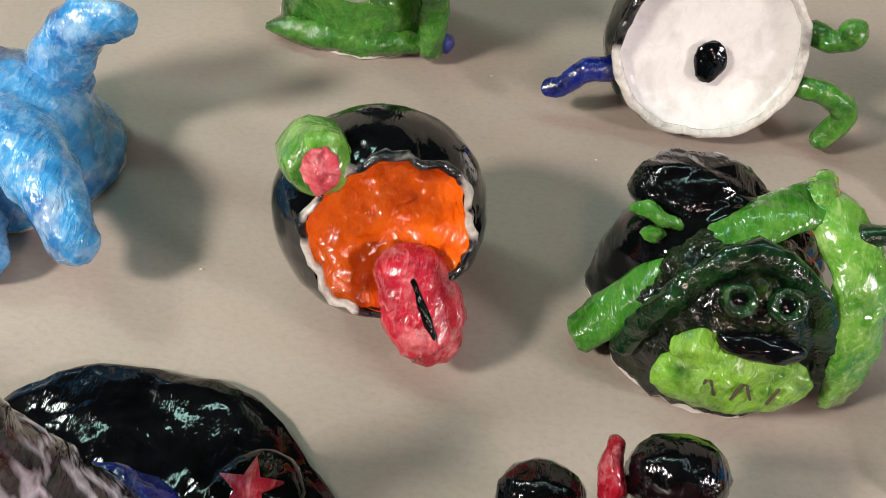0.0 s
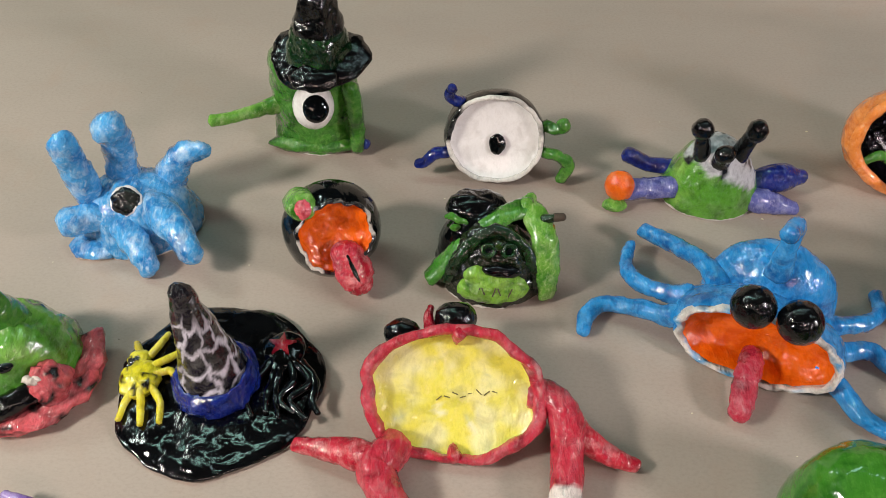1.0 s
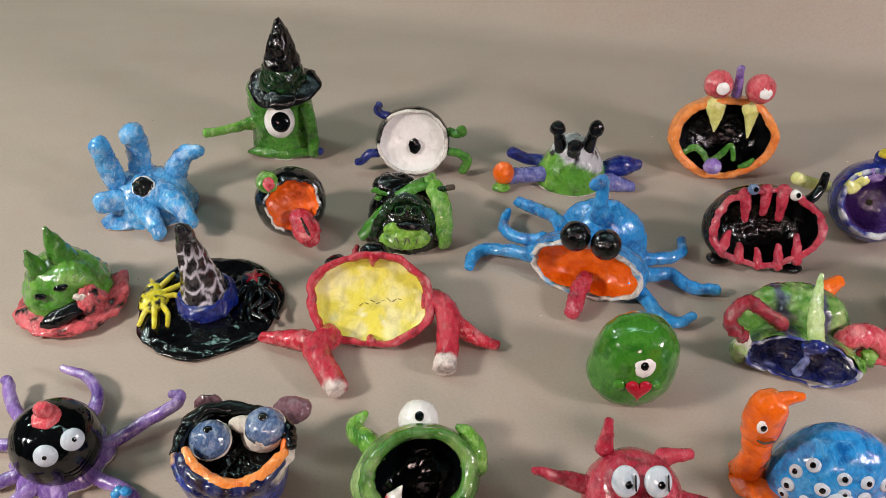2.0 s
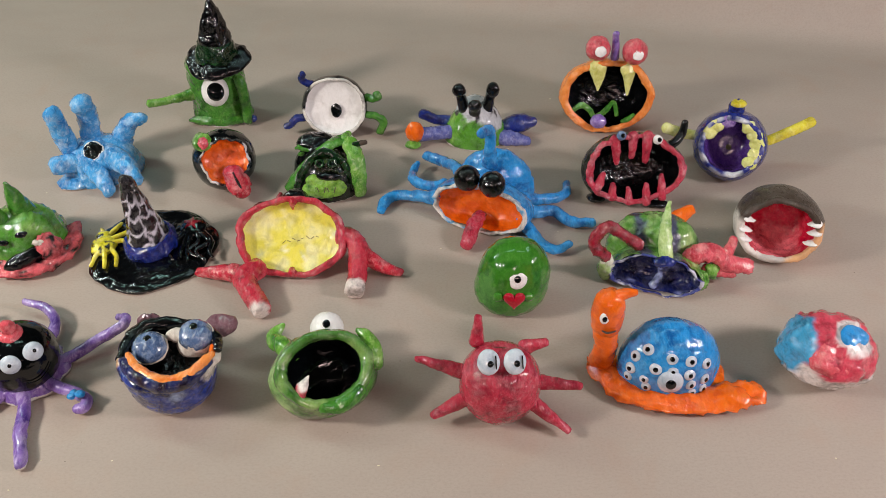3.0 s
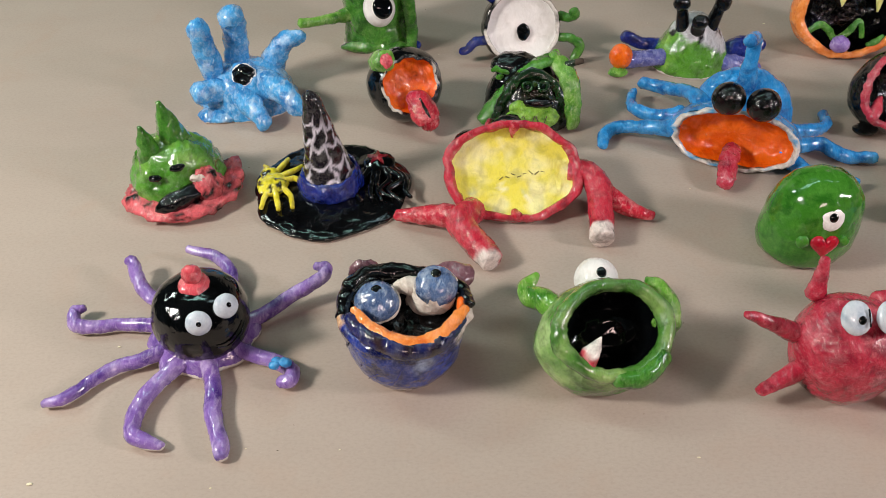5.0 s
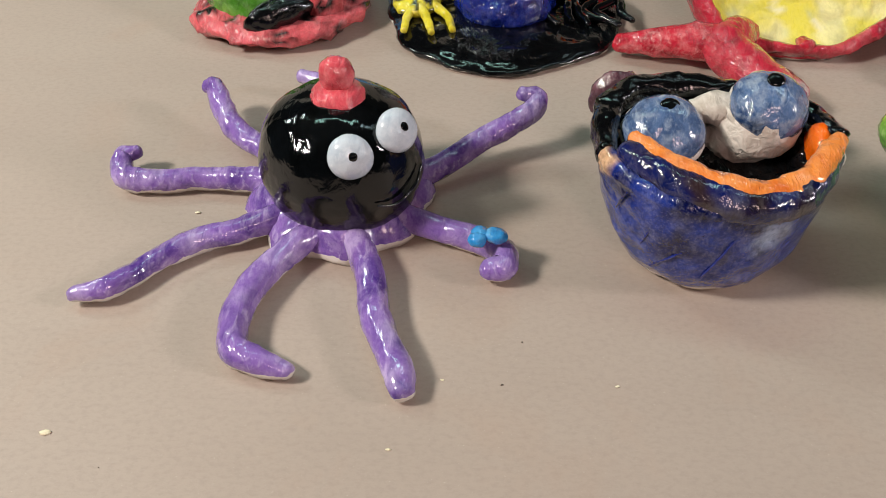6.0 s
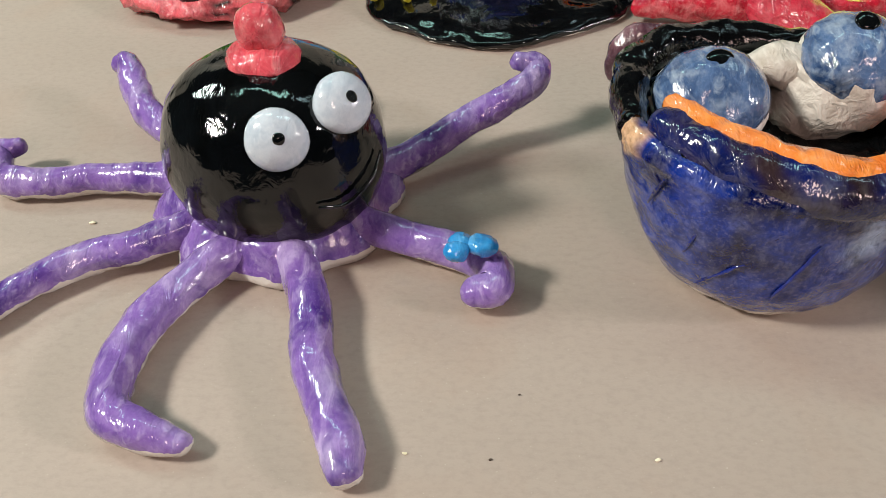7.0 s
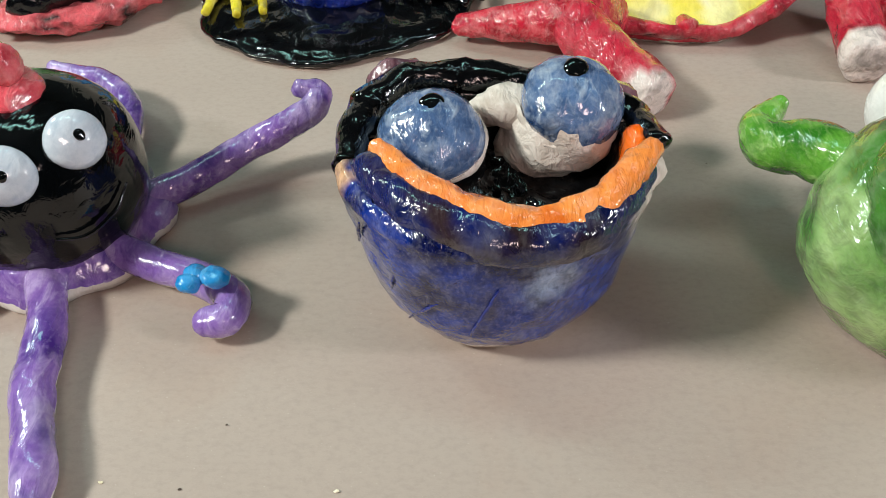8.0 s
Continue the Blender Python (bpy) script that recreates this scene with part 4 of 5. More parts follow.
def fish_monster():
    ob = monster(308, 5, "green and purple striped clay fish monster with navy mouth")
    green, pale, violet = lin("568a32"), lin("a9c97c"), lin("45465f")

    def stripes(p):
        c = blend(green, pale, blotch(p, 12, 3) * 1.6 + 0.1)
        w = abs(((p.x - 308) / 27.0 + 0.15 * blotch(p, 14, 6)) % 1.0 - 0.5)
        return blend(c, violet, (0.19 - w + 0.14 * blotch(p, 9, 9)) * 9)
    part("body", turned([(38, 1), (38.5, 7), (36, 18), (29, 30), (17, 38), (0, 41)], Matrix.Translation((311.5, 21, 0)) @ Matrix.Rotation(radians(-14), 4, "Z"), 72, 48, 2.0, 15, 18, sy=0.66, paint=stripes), PAINTED, ob)
    pot = Pot((307, -12, 13), (-0.30, -0.90, 0.30), 34, 74, sx=1.10, sy=0.50, wall=1.8, depth=15, seed=21, ragged=0.14)
    part("jaw", pot.outer(stripes, amp=1.6), PAINTED, ob)
    nv, bare = lin("343c8a"), lin("cfd0dc")
    part("lip", pot.lip(1.8, lambda p: blend(nv, bare, blotch(p, 7, 2) * 3), amp=1.6), PAINTED, ob, "blue-white mouth edge")
    ink, milk = lin("121c58"), lin("7c86bc")
    part("mouth", pot.inner(lambda p: blend(ink, milk, blotch(p, 9, 4) * 2.2 - 0.5), amp=2.0, size=8), PAINTED, ob, "glossy navy and pale blue mouth lining")
    part("divider", rope([pot.at(2, 12, 8), pot.at(3, 2, 3), pot.at(0, -10, 6)], (3.4, 2.6, 4), 1.2, 6, 14, paint=lambda p: blend(ink, milk, blotch(p, 7, 4) * 2 + 0.4)), PAINTED, ob, "pale blue fold down the mouth")
    part("upper_lip", lump((309, -20, 30), (9, 5, 4.4), 1.4, 6, 3), NAVY, ob, "navy lump over the mouth")
    part("fin", rope([(311, -14, 30), (311, -5, 40), (312, 5, 50), (316, 17, 60)], (6, 5.4, 4.4, 1.4), 0.9, 7, 4, flat=0.7), PALEGREEN, ob, "tall pale green fin")
    part("back_horn", rope([(324, 27, 29), (333, 33, 32), (342, 39, 34)], (6.4, 6.4, 4.8), 0.8, 7, 5), ORANGE, ob, "orange back horn")
    part("arm", rope([(292, -2, 32), (280, 0, 40), (269, 5, 45), (260, 1, 44), (255, -5, 38), (259, -8, 31), (266, -7, 25)], (5, 4.6, 5, 4.8, 4.8, 4.8, 4.6), 1.5, 5, 6), WINE, ob, "dark red looped arm")
    part("elbow", lump((267, -7, 14), (6.5, 6, 13), 1.6, 6, 2, paint=lambda p: blend(pale, lin("e4e2d4"), blotch(p, 8, 3) * 2 + (p.z - 14) / 10)), PAINTED, ob, "pale green and white lump under the arm")
    part("arm", joined(rope([(332, -8, 24), (343, -6, 26), (353, -8, 26), (363, -14, 21), (377, -16, 20)], (7.5, 8.2, 7, 7.4, 6), 1.8, 6, 7), rope([(346, -12, 14), (356, -15, 14), (366, -17, 14)], (4, 5, 4), 1.2, 5, 17)), PINK, ob, "pink folded arm")
    part("thumb", rope([(360, -10, 26), (364, -6, 33), (365, -5, 38)], (5, 4.4, 3.8), 0.8, 6, 8), PINK, ob, "pink upright thumb")
    part("side_flap", joined(lump((341, -20, 9), (6, 6, 10), 2.0, 6, 9), lump((350, -15, 14), (6, 5, 7), 1.6, 6, 19)), LIME, ob, "pale green side flap")


def shark_monster():
    ob = monster(420, 30, "grey and white clay shark head with open red mouth")
    pot = Pot((415.5, 31.5, 24.5), (-0.30, -0.90, 0.32), 35, 64, sx=1.01, sy=0.88, sz=1.28, wall=4.0, depth=36, seed=22, ragged=0.05)
    grey, white, peach = lin("43382f"), lin("e0d9d2"), lin("dba878")
    inv = pot.m.inverted()

    def skin_paint(p):
        q = inv @ p
        c = blend(white, grey, (q.y - 4 + 5 * blotch(p, 12, 2)) / 3)
        return blend(c, peach, (q.x - 22 - q.y * 0.6 + 5 * blotch(p, 10, 4)) / 6 if q.y < 10 else 0)
    part("body", pot.outer(skin_paint, amp=0.9), LEMONGLAZE, ob)
    part("lip", pot.lip(3.0, skin_paint, amp=1.2), LEMONGLAZE, ob, "white mouth edge with a peach side")
    deep, pink = lin("d0173c"), lin("f07a86")
    part("mouth", pot.inner(lambda p: blend(deep, pink, (15 - p.z) / 8 + 0.7 * blotch(p, 6, 3)), amp=1.8, size=6), GUMGLAZE, ob, "red mouth lining, pink at the bottom")
    h = pot.lipheight()
    for i, (u, v, s) in enumerate(((-27, 6, 1), (-28, -3, 1), (-26, -11, 1), (26, 11, -1), (28, 4, -1), (27, -5, -1))):
        part("tooth", rope([pot.at(u, v, h), pot.at(u + 4.5 * s, v - 1, h - 1), pot.at(u + 7.5 * s, v - 2, h - 3)], (5.0, 3.2, 0.5), 0.5, 5, i, flat=0.35), WHITE, ob, "white triangular tooth")


# ---- front row ----


def octopus():
    ob = monster(-170, -94, "black-headed clay octopus with violet tentacles and pink nose")
    part("head", turned([(20, 5), (23.5, 10), (25.4, 19), (24.6, 28), (20.8, 36.5), (12.6, 42.5), (0, 45)], Matrix.Translation((-165.2, -97.5, 0)) @ Matrix.Diagonal((1.025, 1.025, 0.985, 1)), 72, 56, 0.5, 20, 23), BLACK, ob, "glossy black ball head")
    part("collar", turned([(28.5, 0.3), (29.5, 3), (27, 7), (24, 10), (20, 11)], Matrix.Translation((-167, -97, 0)), 56, 16, 1.2, 12, 24, wave=lambda a, s: 1 + 0.06 * math.sin(8 * a)), LAVENDER, ob, "violet skirt under the head")
    for i, (pts, rad) in enumerate([
        ([(-186, -80, 8), (-196, -75, 9), (-206, -67, 10), (-214, -56, 13), (-218, -47, 16), (-221, -46, 16)], (7, 6, 6, 5.6, 5.2, 4.4)),
        ([(-190, -92, 8), (-203, -90, 7), (-217, -89, 6.4), (-231, -90.5, 6.4), (-241, -89, 7), (-244, -81, 9), (-239, -79, 10)], (6.5, 6, 6, 6, 6, 5.2, 4)),
        ([(-184, -110, 8), (-196, -115.5, 7), (-207, -119.5, 6.4), (-217, -126, 6), (-225, -135, 6), (-232, -141.5, 6), (-240, -143.5, 6)], (6.5, 6, 5.8, 5.6, 5.4, 5.2, 4.4)),
        ([(-174, -118, 8), (-182, -129, 7), (-188.5, -141, 6.6), (-191, -153, 6.4), (-189, -163.5, 6.4), (-182, -168, 6), (-173.5, -170.5, 5)], (6.5, 6.4, 6.4, 6.4, 6.4, 5.8, 3.8)),
        ([(-160, -120, 8), (-154.5, -134, 7), (-152, -149, 6.4), (-147, -163, 6), (-143.6, -171.5, 6), (-142.4, -177.5, 5.6)], (6.5, 6.4, 6.2, 6, 5.8, 5.2)),
        ([(-146, -110, 8), (-133, -115, 7.4), (-122, -119.5, 7), (-114.5, -125, 7), (-114.5, -131.5, 7), (-119, -132.5, 7)], (6.5, 6, 6, 6, 6, 5.6)),
        ([(-146, -92, 8), (-133, -83, 9), (-121, -74, 12), (-109, -68.5, 16), (-102, -64, 19), (-101, -59.5, 21), (-106, -60.5, 23)], (6.5, 6, 6, 5.8, 5.6, 5, 4)),
        ([(-160, -72, 8), (-158, -60, 9), (-161, -48, 10), (-172, -37, 11), (-189, -31.5, 12)], (6.5, 6, 5.6, 5, 4)),
    ]):
        part("tentacle", rope([(x, y, z - 1.8) for x, y, z in pts], [r * 0.71 for r in rad[:-1]] + [rad[-1] * 0.62], 0.6, 9, i + 3), LAVENDER, ob)
    for i, (c, d) in enumerate((((-159.5, -118, 35.2), (0.20, -0.86, 0.45)), ((-146.5, -108.5, 38.2), (0.55, -0.62, 0.54)))):
        eyeball(ob, c, 6.7, d, 1.3, white=BUTTON, seed=i + 4, squash=(1, 1, 0.62), off=(0.6, 0.6), label="thick white button eye with a small black pupil")
    nose = part("nose", lump((-164.5, -96.5, 49.6), (5.4, 5.2, 5.6), 0.7, 6, 6), PINK, ob, "pink round nose on top")
    part("nose_base", turned([(0, 42), (7.8, 42), (8, 44.5), (5.6, 46.5), (0, 47)], Matrix.Translation((-164.5, -97, 0)), 32, 14, 0.8, 6, 7), PINK, nose, "flat pink ring under the nose")
    smile = [(-152, -121.4, 20), (-147, -118.2, 18.5), (-142, -112.6, 20), (-139.4, -106, 24)]
    part("smile", rope(smile, (0.3, 0.5, 0.5, 0.3), 0.2, 5, 8, seg=8), BLACK, ob, "scratched smile line")
    bow = part("bead", joined(lump((-121.4, -124.6, 12.2), (3.2, 3.0, 2.2), 0.4, 4, 9), lump((-122.4, -127.4, 12.2), (3.0, 2.4, 2.2), 0.4, 4, 19)), CRABBLUE, ob, "small blue clay bow")
    part("bead_lobe", lump((-116.8, -125.6, 12.4), (3.6, 3.2, 2.2), 0.4, 4, 10), CRABBLUE, bow)


def bowl_monster():
    ob = monster(-57, -112, "navy clay bowl monster with slate-blue eyes and orange lip")
    navy, ink, black, bare, peach, sky = lin("1a3590"), lin("07124e"), lin("0c0c0e"), lin("d9cfc4"), lin("e2b48a"), lin("4f62ac")

    def paint(p):
        c = blend(navy, ink, blotch(p, 9, 3) * 1.5 + (p.z - 20) / 22)
        c = blend(c, sky, blotch(p, 13, 12) * 1.2 + (16 - p.z) / 30 - 0.4)
        c = blend(c, bare, (4.6 - p.z + 2.4 * blotch(p, 12, 5)) / 0.8)
        back = (p.y + 116 + 7 * blotch(p, 8, 6) + (p.z - 34) * 0.8) / 4
        c = blend(c, black, back if p.z > 26 else 0)
        # pale blue highlight under the lip, put into the paint
        drip = (p - Vector((-43, -145, 27))).length + 4 * blotch(p, 4, 8)
        c = blend(c, lin("a9bfe0"), (8 - drip) / 8)
        c = blend(c, peach, (6.5 - (p - Vector((-90, -119, 36))).length + 3 * blotch(p, 5, 4)) / 1.5)
        return blend(c, bare, (p.x + 28 + 3 * blotch(p, 6, 7)) / 3 if p.z > 27 + 2 * blotch(p, 5, 9) and p.y < -108 else 0)
    m = Matrix.Translation((-53, -118, 0)) @ Matrix.Shear("XY", 4, (-0.03, 0.12))
    part("body", turned([(0, 0.4), (15.5, 0.4), (20.5, 1.6), (23.5, 4.2), (27.5, 10), (31, 21), (33.5, 33), (34, 36), (32, 38.5), (29.5, 38)], m, 96, 72, 1.0, 18, 26, sy=0.9, paint=paint), BOWLGLAZE, ob, "navy blue bowl with bare white foot")
    part("inside", turned([(30, 38), (29, 33), (25, 28), (18, 25.5), (9, 25), (0, 25)], m, 56, 30, 2.2, 6, 27, sy=0.9), BLACKROUGH, ob, "lumpy black inside of the bowl")
    part("back_rim", rope([(-85.5, -115, 36), (-85, -104, 36.5), (-81, -93, 38), (-72, -86, 39), (-60, -84, 39), (-46, -86, 38), (-32, -90, 37), (-22, -100, 38), (-20, -112, 40)], (3.4, 4, 4.4, 4.4, 4.2, 4, 4, 3.8, 3.2), 1.2, 8, 28), BLACKROUGH, ob, "black back edge of the head")
    for i, (c, r, d, up) in enumerate((((-68, -106, 37.2), (12.2, 11.6, 8.6), (-0.10, -0.36, 0.92), (0.5, 3.4)), ((-36.5, -99.5, 41.6), (12.0, 11.4, 8.8), (0.08, -0.40, 0.91), (0.0, 3.6)))):
        eye = part("eye", lump(c, r, 0.8, 9, i, d=d, seg=40), SLATE, ob, "bulging slate-blue eye")
        m2 = facing(c, d)
        top = m2 @ Vector((up[0], up[1], r[2] * math.sqrt(1 - (up[0] / r[0]) ** 2 - (up[1] / r[1]) ** 2) * 0.99))
        part("pupil", lump(tuple(top), (2.9, 2.5, 1.0), 0.3, 4, i, d=d, seg=16), BLACK, eye, "small dark pupil hole")
        part("eyelid_edge", turned([(r[0] - 0.8, -2.8), (r[0] + 0.5, -2.2), (r[0] + 0.3, -1.0), (r[0] - 0.6, -0.6)], m2, 44, 8, 0.8, 6, i + 40, sy=r[1] / r[0]), BISQUE, eye, "bare clay ring round the eye")
    part("socket", lump((-68, -104, 30), (12.4, 11.6, 9), 1.2, 8, 3), BLACKROUGH, ob, "dark clay under the eye")
    part("stalk", rope([(-46, -94, 27), (-42, -98, 31), (-37, -100, 37)], (8, 10, 11.6), 1.6, 7, 4), BISQUE, ob, "bare white clay stalk under the eye")
    part("bare_clay", rope([(-58, -93, 34), (-52, -95, 38), (-45, -97, 38)], (3.5, 5, 5.5), 1.2, 6, 9), BISQUE, ob, "bare white clay between the eyes")
    part("white_edge", rope([(-25, -122, 36.5), (-21.5, -117.5, 36), (-20.5, -112, 36)], (3, 3.2, 2.8), 0.9, 6, 33), BISQUE, ob, "bare white edge beside the lip")
    part("cheek", lump((-23.5, -110, 35), (3.0, 7, 7), 0.9, 6, 13), ORANGE, ob, "orange inner cheek")
    line = [(-80, -120, 39), (-73.5, -129.5, 38.8), (-63.5, -136.5, 38), (-51.5, -140.5, 36.5), (-40, -138.5, 36.5), (-31, -131, 38), (-24, -121, 39.5)]
    dusk, brown = lin("101c58"), lin("33262a")
    lip = part("lip", rope(line, (4.4, 5.0, 4.8, 4.8, 4.8, 4.6, 3.6), 1.0, 8, 5, paint=lambda p: blend(dusk, brown, blotch(p, 9, 2) * 2 + 0.1)), PAINTED, ob, "thick dusky blue lip")
    part("lip_trim", rope([(x + 1.4, y + 3.0, z + 3.2) for x, y, z in line], (2.4, 3.2, 3.4, 3.6, 3.8, 3.6, 2.8), 0.9, 6, 6, flat=0.72), PEACH, lip, "orange inner side of the lip")
    part("ear", lump((-76, -76, 30), (9.5, 4.5, 9), 1.2, 7, 7), MAUVE, ob, "mauve round ear")
    part("ear", lump((-27, -74, 24), (12.5, 9, 4.5), 1.2, 7, 8, d=(0.1, -0.45, 0.85)), MAUVE, ob, "mauve round ear")
    for i, (a0, z0, a1, z1) in enumerate(((-2.41, 17.7, -2.15, 33), (-2.32, 10.1, -1.99, 20), (-1.95, 25.5, -1.82, 29), (-1.78, 11, -1.57, 27), (-2.72, 25, -2.53, 34))):
        pts = []
        for k in range(5):
            zz, a = z0 + (z1 - z0) * k / 4, a0 + (a1 - a0) * k / 4
            r = float(np.interp(zz, [2.0, 8.5, 21, 33], [22.5, 27.5, 31, 33.5])) + 0.1
            pts.append(shake(m @ Vector((r * math.cos(a), 0.9 * r * math.sin(a), zz)), 0.3, 18, 26))
        part("groove", rope(pts, (0.2, 0.42, 0.42, 0.42, 0.2), 0.2, 4, i, seg=6), NAVY, ob, "scratched groove")


def cup_monster():
    ob = monster(47, -110, "green clay cup monster with black mouth and single white eye")
    pot = Pot((51.5, -117.5, 20), (0.16, -0.48, 0.86), 36.5, 57, sx=1.04, sy=0.84, sz=0.78, wall=5.0, depth=32, seed=29, ragged=0.05)
    # blotched green, paler towards the left side
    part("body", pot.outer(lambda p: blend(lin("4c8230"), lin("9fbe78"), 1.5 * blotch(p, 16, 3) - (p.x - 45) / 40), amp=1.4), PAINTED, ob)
    part("lip", pot.lip(5.4, lambda p: blend(lin("477c2e"), lin("8cae62"), 1.5 * blotch(p, 14, 5))), PAINTED, ob, "thick rolled green lip")
    part("mouth", pot.inner(amp=0.9), BLACK, ob, "glossy black inside")
    part("lower_lip", rope([pot.at(-8, -25, 17), pot.at(6, -27, 17.5), pot.at(20, -20, 17.5)], (4.4, 5.4, 4.4), 0.8, 8, 4), GREEN, ob, "rolled green lower lip")
    eyeball(ob, (51.5, -83, 28.5), 12.2, (0, -0.70, 0.72), 2.8, seed=5, off=(1.0, 3.4))
    part("horn", rope([(28, -106, 28), (21, -97, 27), (14.5, -90, 23.5), (14, -83, 24), (19, -78.5, 28)], (7.5, 7, 6.4, 5.2, 2.2), 0.6, 8, 6), LIME, ob, "curved green horn")
    part("horn", rope([(85, -112, 24), (85, -106, 31), (81, -100, 38), (75, -97, 41)], (8, 7, 5, 1.8), 0.6, 8, 7), LIME, ob, "curved green horn")
    white, red = lin("ece6e0"), lin("c23a4c")
    part("tooth", rope([(38, -142, 28), (41, -140, 34), (45, -137, 40)], (6, 4.6, 0.8), 0.5, 6, 8, flat=0.6, paint=lambda p: blend(white, red, (34 - p.z + 3 * blotch(p, 5, 2)) / 3)), PAINTED, ob, "white tooth with a red root")


def spiky_monster():
    ob = monster(171, -122, "rose-red round clay monster with six spikes and white eyes")
    part("body", turned([(0, 0.3), (15, 0.3), (22, 5), (26.5, 15), (28, 26), (25, 39), (17, 48), (7, 52), (0, 52.5)], Matrix.Translation((172.5, -132, 0)), 56, 44, 1.1, 18, 30, sy=0.95), ROSE, ob)
    for i, (a, b, r0, r1) in enumerate([((146, -128, 32), (117, -131, 49), 6.5, 3), ((148, -140, 17), (127, -149, 12), 6.5, 4), ((157, -114, 46), (158, -110, 65), 6, 3.4),
                                        ((190, -116, 42), (203, -120, 50), 6.5, 3.6), ((198, -130, 22), (226, -138, 26), 6.5, 3.6), ((194, -142, 15), (217, -160, 7), 6.5, 3.2)]):
        mid = tuple((p + q) / 2 for p, q in zip(a, b))
        part("spike", rope([a, mid, b], (r0 * 0.88, (r0 + r1) * 0.42, r1 * 0.8), 0.6, 7, i), ROSE, ob)
    for x in (163, 180):
        eye = eyeball(ob, (x, -143, 58), 7.8, (0.02, -0.72, 0.68), 2.0, white=BUTTON, seed=x, squash=(0.95, 1.1, 0.5), off=(1, -1))
        m = facing((x, -143, 58), (0.02, -0.72, 0.68))
        part("eye_mark", rope([tuple(m @ Vector((4.4, 4, 4.0))), tuple(m @ Vector((4.6, -4, 4.0)))], (0.5, 0.5), 0.1, 4, x, seg=6, floor=None), BLACK, eye, "thin black bar beside the pupil")


def snail():
    ob = monster(294, -105, "clay snail with blue shell of many eyes and orange body")
    part("foot", rope([(246, -98, 6), (250, -112, 6), (264, -127, 6), (288, -135, 6), (315, -137, 6), (336, -133, 7), (350, -132, 7)], (8, 10, 11, 11, 11, 12, 10), 2.8, 7, 2, flat=0.34, seg=28), ORANGE, ob, "orange foot with pinched edge")
    part("sole", lump((295, -108, 3), (42, 27, 4), 1.0, 12, 5, seg=40), ORANGE, ob)
    shell = part("shell", turned([(36, 5), (36.5, 10), (34.5, 22), (29, 34), (20, 43), (8, 48.5), (0, 49.5)], Matrix.Translation((295, -106, 0)), 56, 40, 0.8, 22, 31, sy=0.75), CRABBLUE, ob, "blue domed shell")
    part("neck", rope([(248, -100, 8), (250, -100, 24), (248, -99, 40)], (9, 8.5, 9), 0.7, 8, 3), ORANGE, ob)
    head = part("head", turned([(0, -22), (9, -17), (11.5, -6), (11, 6), (8, 15), (0, 19)], Matrix.Translation((248, -98, 57)), 36, 30, 0.6, 8, 32), ORANGE, ob, "orange head")
    part("feeler", rope([(251, -98, 70), (257, -98, 73), (264, -98, 74)], (5, 4, 2.6), 0.4, 6, 4), ORANGE, head)
    eyeball(head, (243.5, -107.8, 60), 3.8, (-0.1, -0.95, 0.25), 1.8, seed=5, squash=(0.9, 1.2, 0.5))
    part("mouth_line", rope([(243, -109.3, 49), (247, -110, 47.6), (252, -109.2, 48.5)], (0.6, 0.8, 0.6), 0.2, 4, 6, seg=6), DARKCRUMB, head, "scratched mouth line")
    spots = [(-30, 26, 4.2), (-22, 34, 4.4), (-6, 33, 4.4), (-33, 16, 4.4), (-17, 24, 4.6), (-5, 24, 4.0), (8, 31, 4.4), (-24, 13, 3.6), (-34, 8, 3.6), (8, 21, 4.4),
             (21, 26, 4.4), (10, 12, 4.2), (21, 14, 4.2), (-22, 7, 3.8), (12, 4, 3.6), (21, 5, 3.6), (-6, 16, 9.4)]
    prof_z, prof_r = [5, 10, 22, 34, 43, 48.5], [36, 36.5, 34.5, 29, 20, 8]
    for i, (dx, z, r) in enumerate(spots):
        dx, z, r = dx * 0.92, z * 0.94 + 6, r * 0.95
        R = float(np.interp(z, prof_z, prof_r))
        y = -106 - 0.75 * math.sqrt(max(20.0, R * R - dx * dx))
        nrm = Vector((dx, (y + 106) / 0.5625, (z - 5) * 0.75)).normalized()
        eyeball(shell, (295 + dx, y, z), r, tuple(nrm), r * 0.4, white=BUTTON, seed=i, squash=(1, 1, 0.42), label="small white eye spot with black pupil")


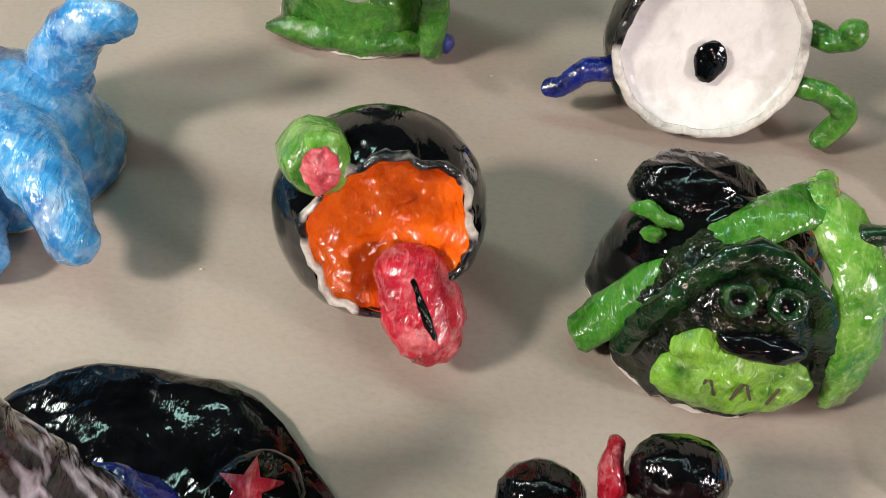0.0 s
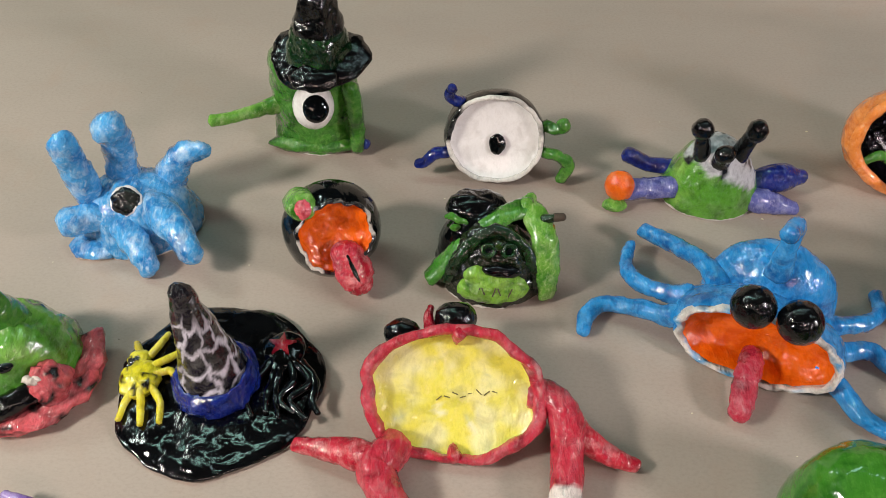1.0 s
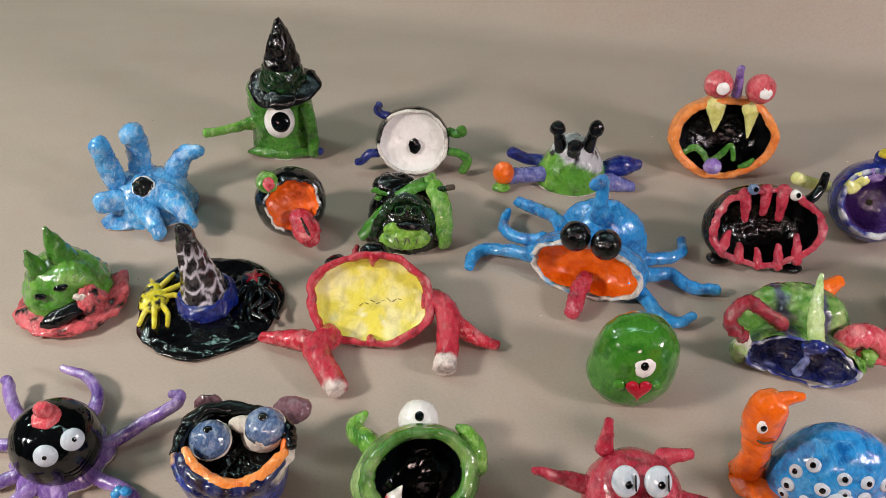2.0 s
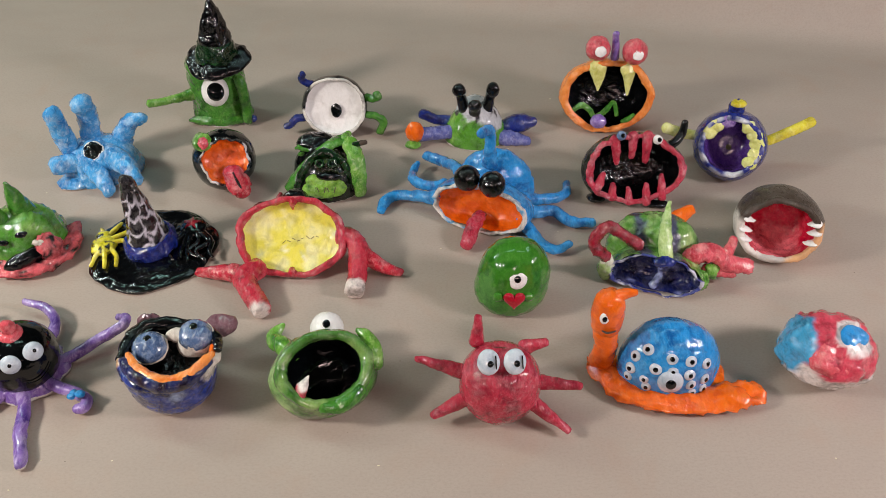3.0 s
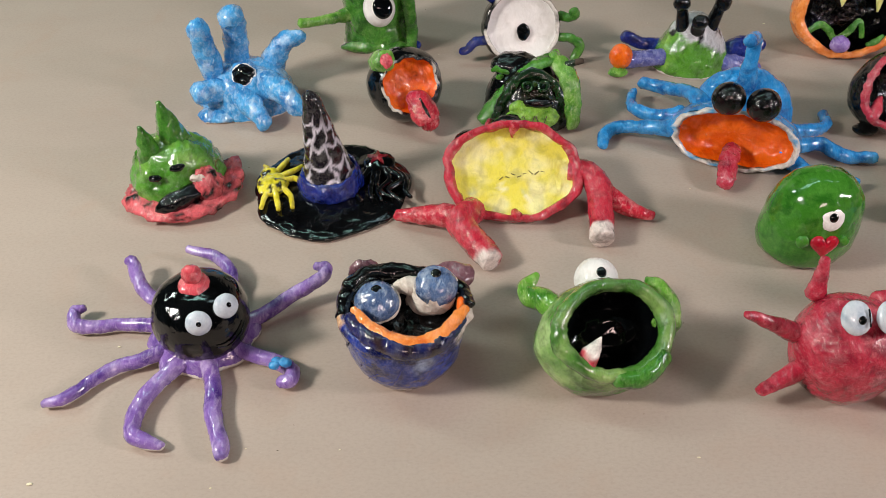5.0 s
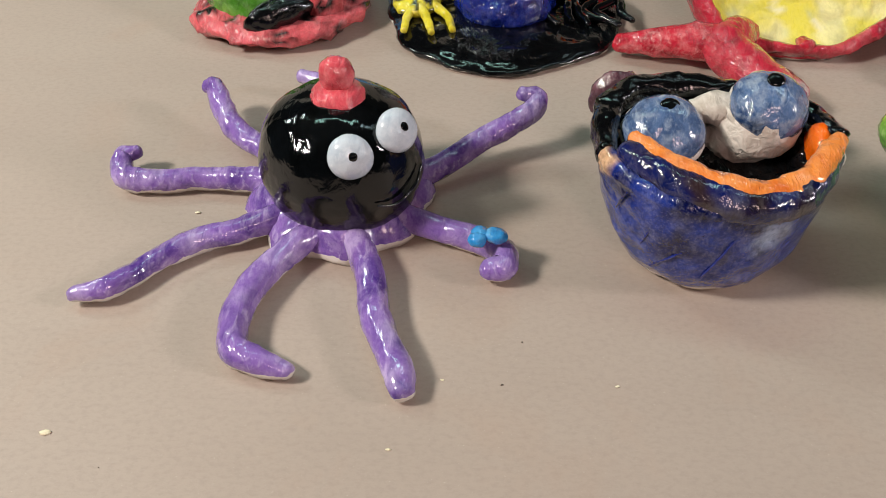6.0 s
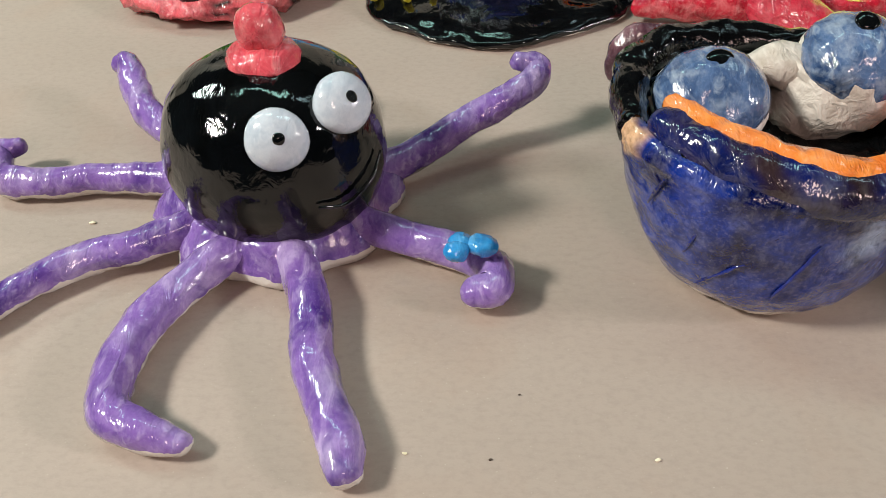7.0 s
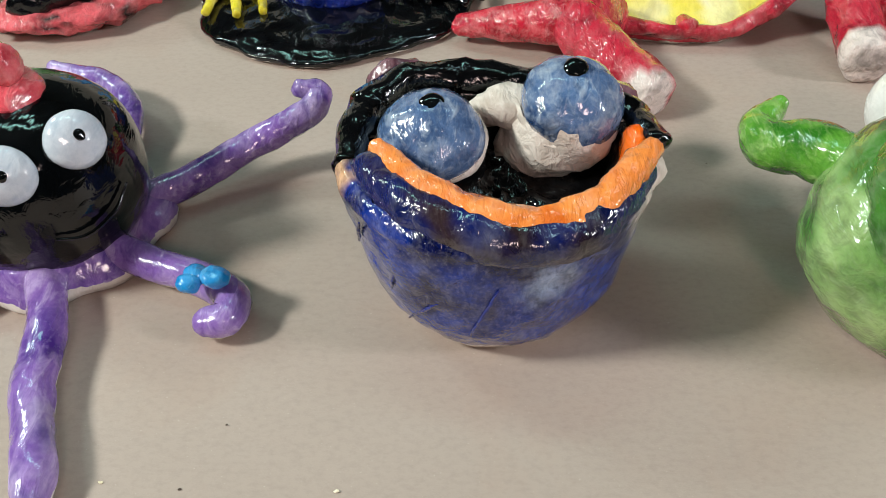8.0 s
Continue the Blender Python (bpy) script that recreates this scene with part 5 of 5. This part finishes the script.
def patched_ball():
    ob = monster(413, -100, "round clay monster lump patched red, blue and white")
    red, blue, bare = lin("cf4458"), lin("3f9fd0"), lin("e8dedb")

    def patches(p):
        q = p - Vector((405, -109, 27))
        c = blend(bare, red, (q.z + 2 + 0.15 * q.x + 6 * blotch(p, 22, 3)) / 2.5)
        c = blend(c, blue, (-q.x - 23 + 0.3 * q.z + 7 * blotch(p, 20, 5)) / 2.5)
        d = (q - Vector((9, -11, 24))).length + 2 * blotch(p, 8, 2)
        return blend(c, bare, (15.5 - d) / 2)
    part("body", lump((404, -109, 26), (33.5, 30, 26), 4.2, 24, 33, seg=72, paint=patches), PAINTED, ob)
    part("patch", lump((412, -119, 49), (11.5, 8, 3.2), 1.2, 9, 4, d=(0.28, -0.40, 0.85), roll=-18), CRABBLUE, ob, "raised blue patch")
    part("red_patch", lump((398, -129, 38), (16, 13, 5), 2.0, 9, 5, d=(-0.05, -0.7, 0.72)), PINK, ob, "raised red patch")


for build in (hand_monster, ball_monster, witch_monster, eyeball_monster, hooded_monster, alien_monster, orange_mouth_monster, red_mouth_monster, purple_mouth_monster,
              horned_mask_monster, witch_hat, lemon_monster, squid_monster, cyclops, fish_monster, shark_monster,
              octopus, bowl_monster, cup_monster, spiky_monster, snail, patched_ball):
    build()


def crumbs(name, spots, mat, label):
    bms = [lump((x, y, 0.25), (r * 1.6, r * 0.8, r * 0.5), 0.2, 1.5, i, seg=8, floor=0.05) for i, (x, y, r) in enumerate(spots)]
    bm = joined(*bms)
    ob = thing(name, 0, 0, label, "crumbs")
    part("crumb", bm, mat, ob)
    return tagged(ob, kind="stuff")


rng = random.Random(4)
crumbs("clay_crumbs", [(-233, -189, 1.0)] + [(rng.uniform(-260, 480), rng.uniform(-230, 330), rng.uniform(0.25, 0.7)) for _ in range(26)], CRUMB, "pale specks of dry clay on the paper")
crumbs("dust_specks", [(-116, -172, 0.3), (-110, -157, 0.22)] + [(rng.uniform(-260, 480), rng.uniform(-230, 330), rng.uniform(0.12, 0.32)) for _ in range(22)], DARKCRUMB, "dark specks of dust on the paper")
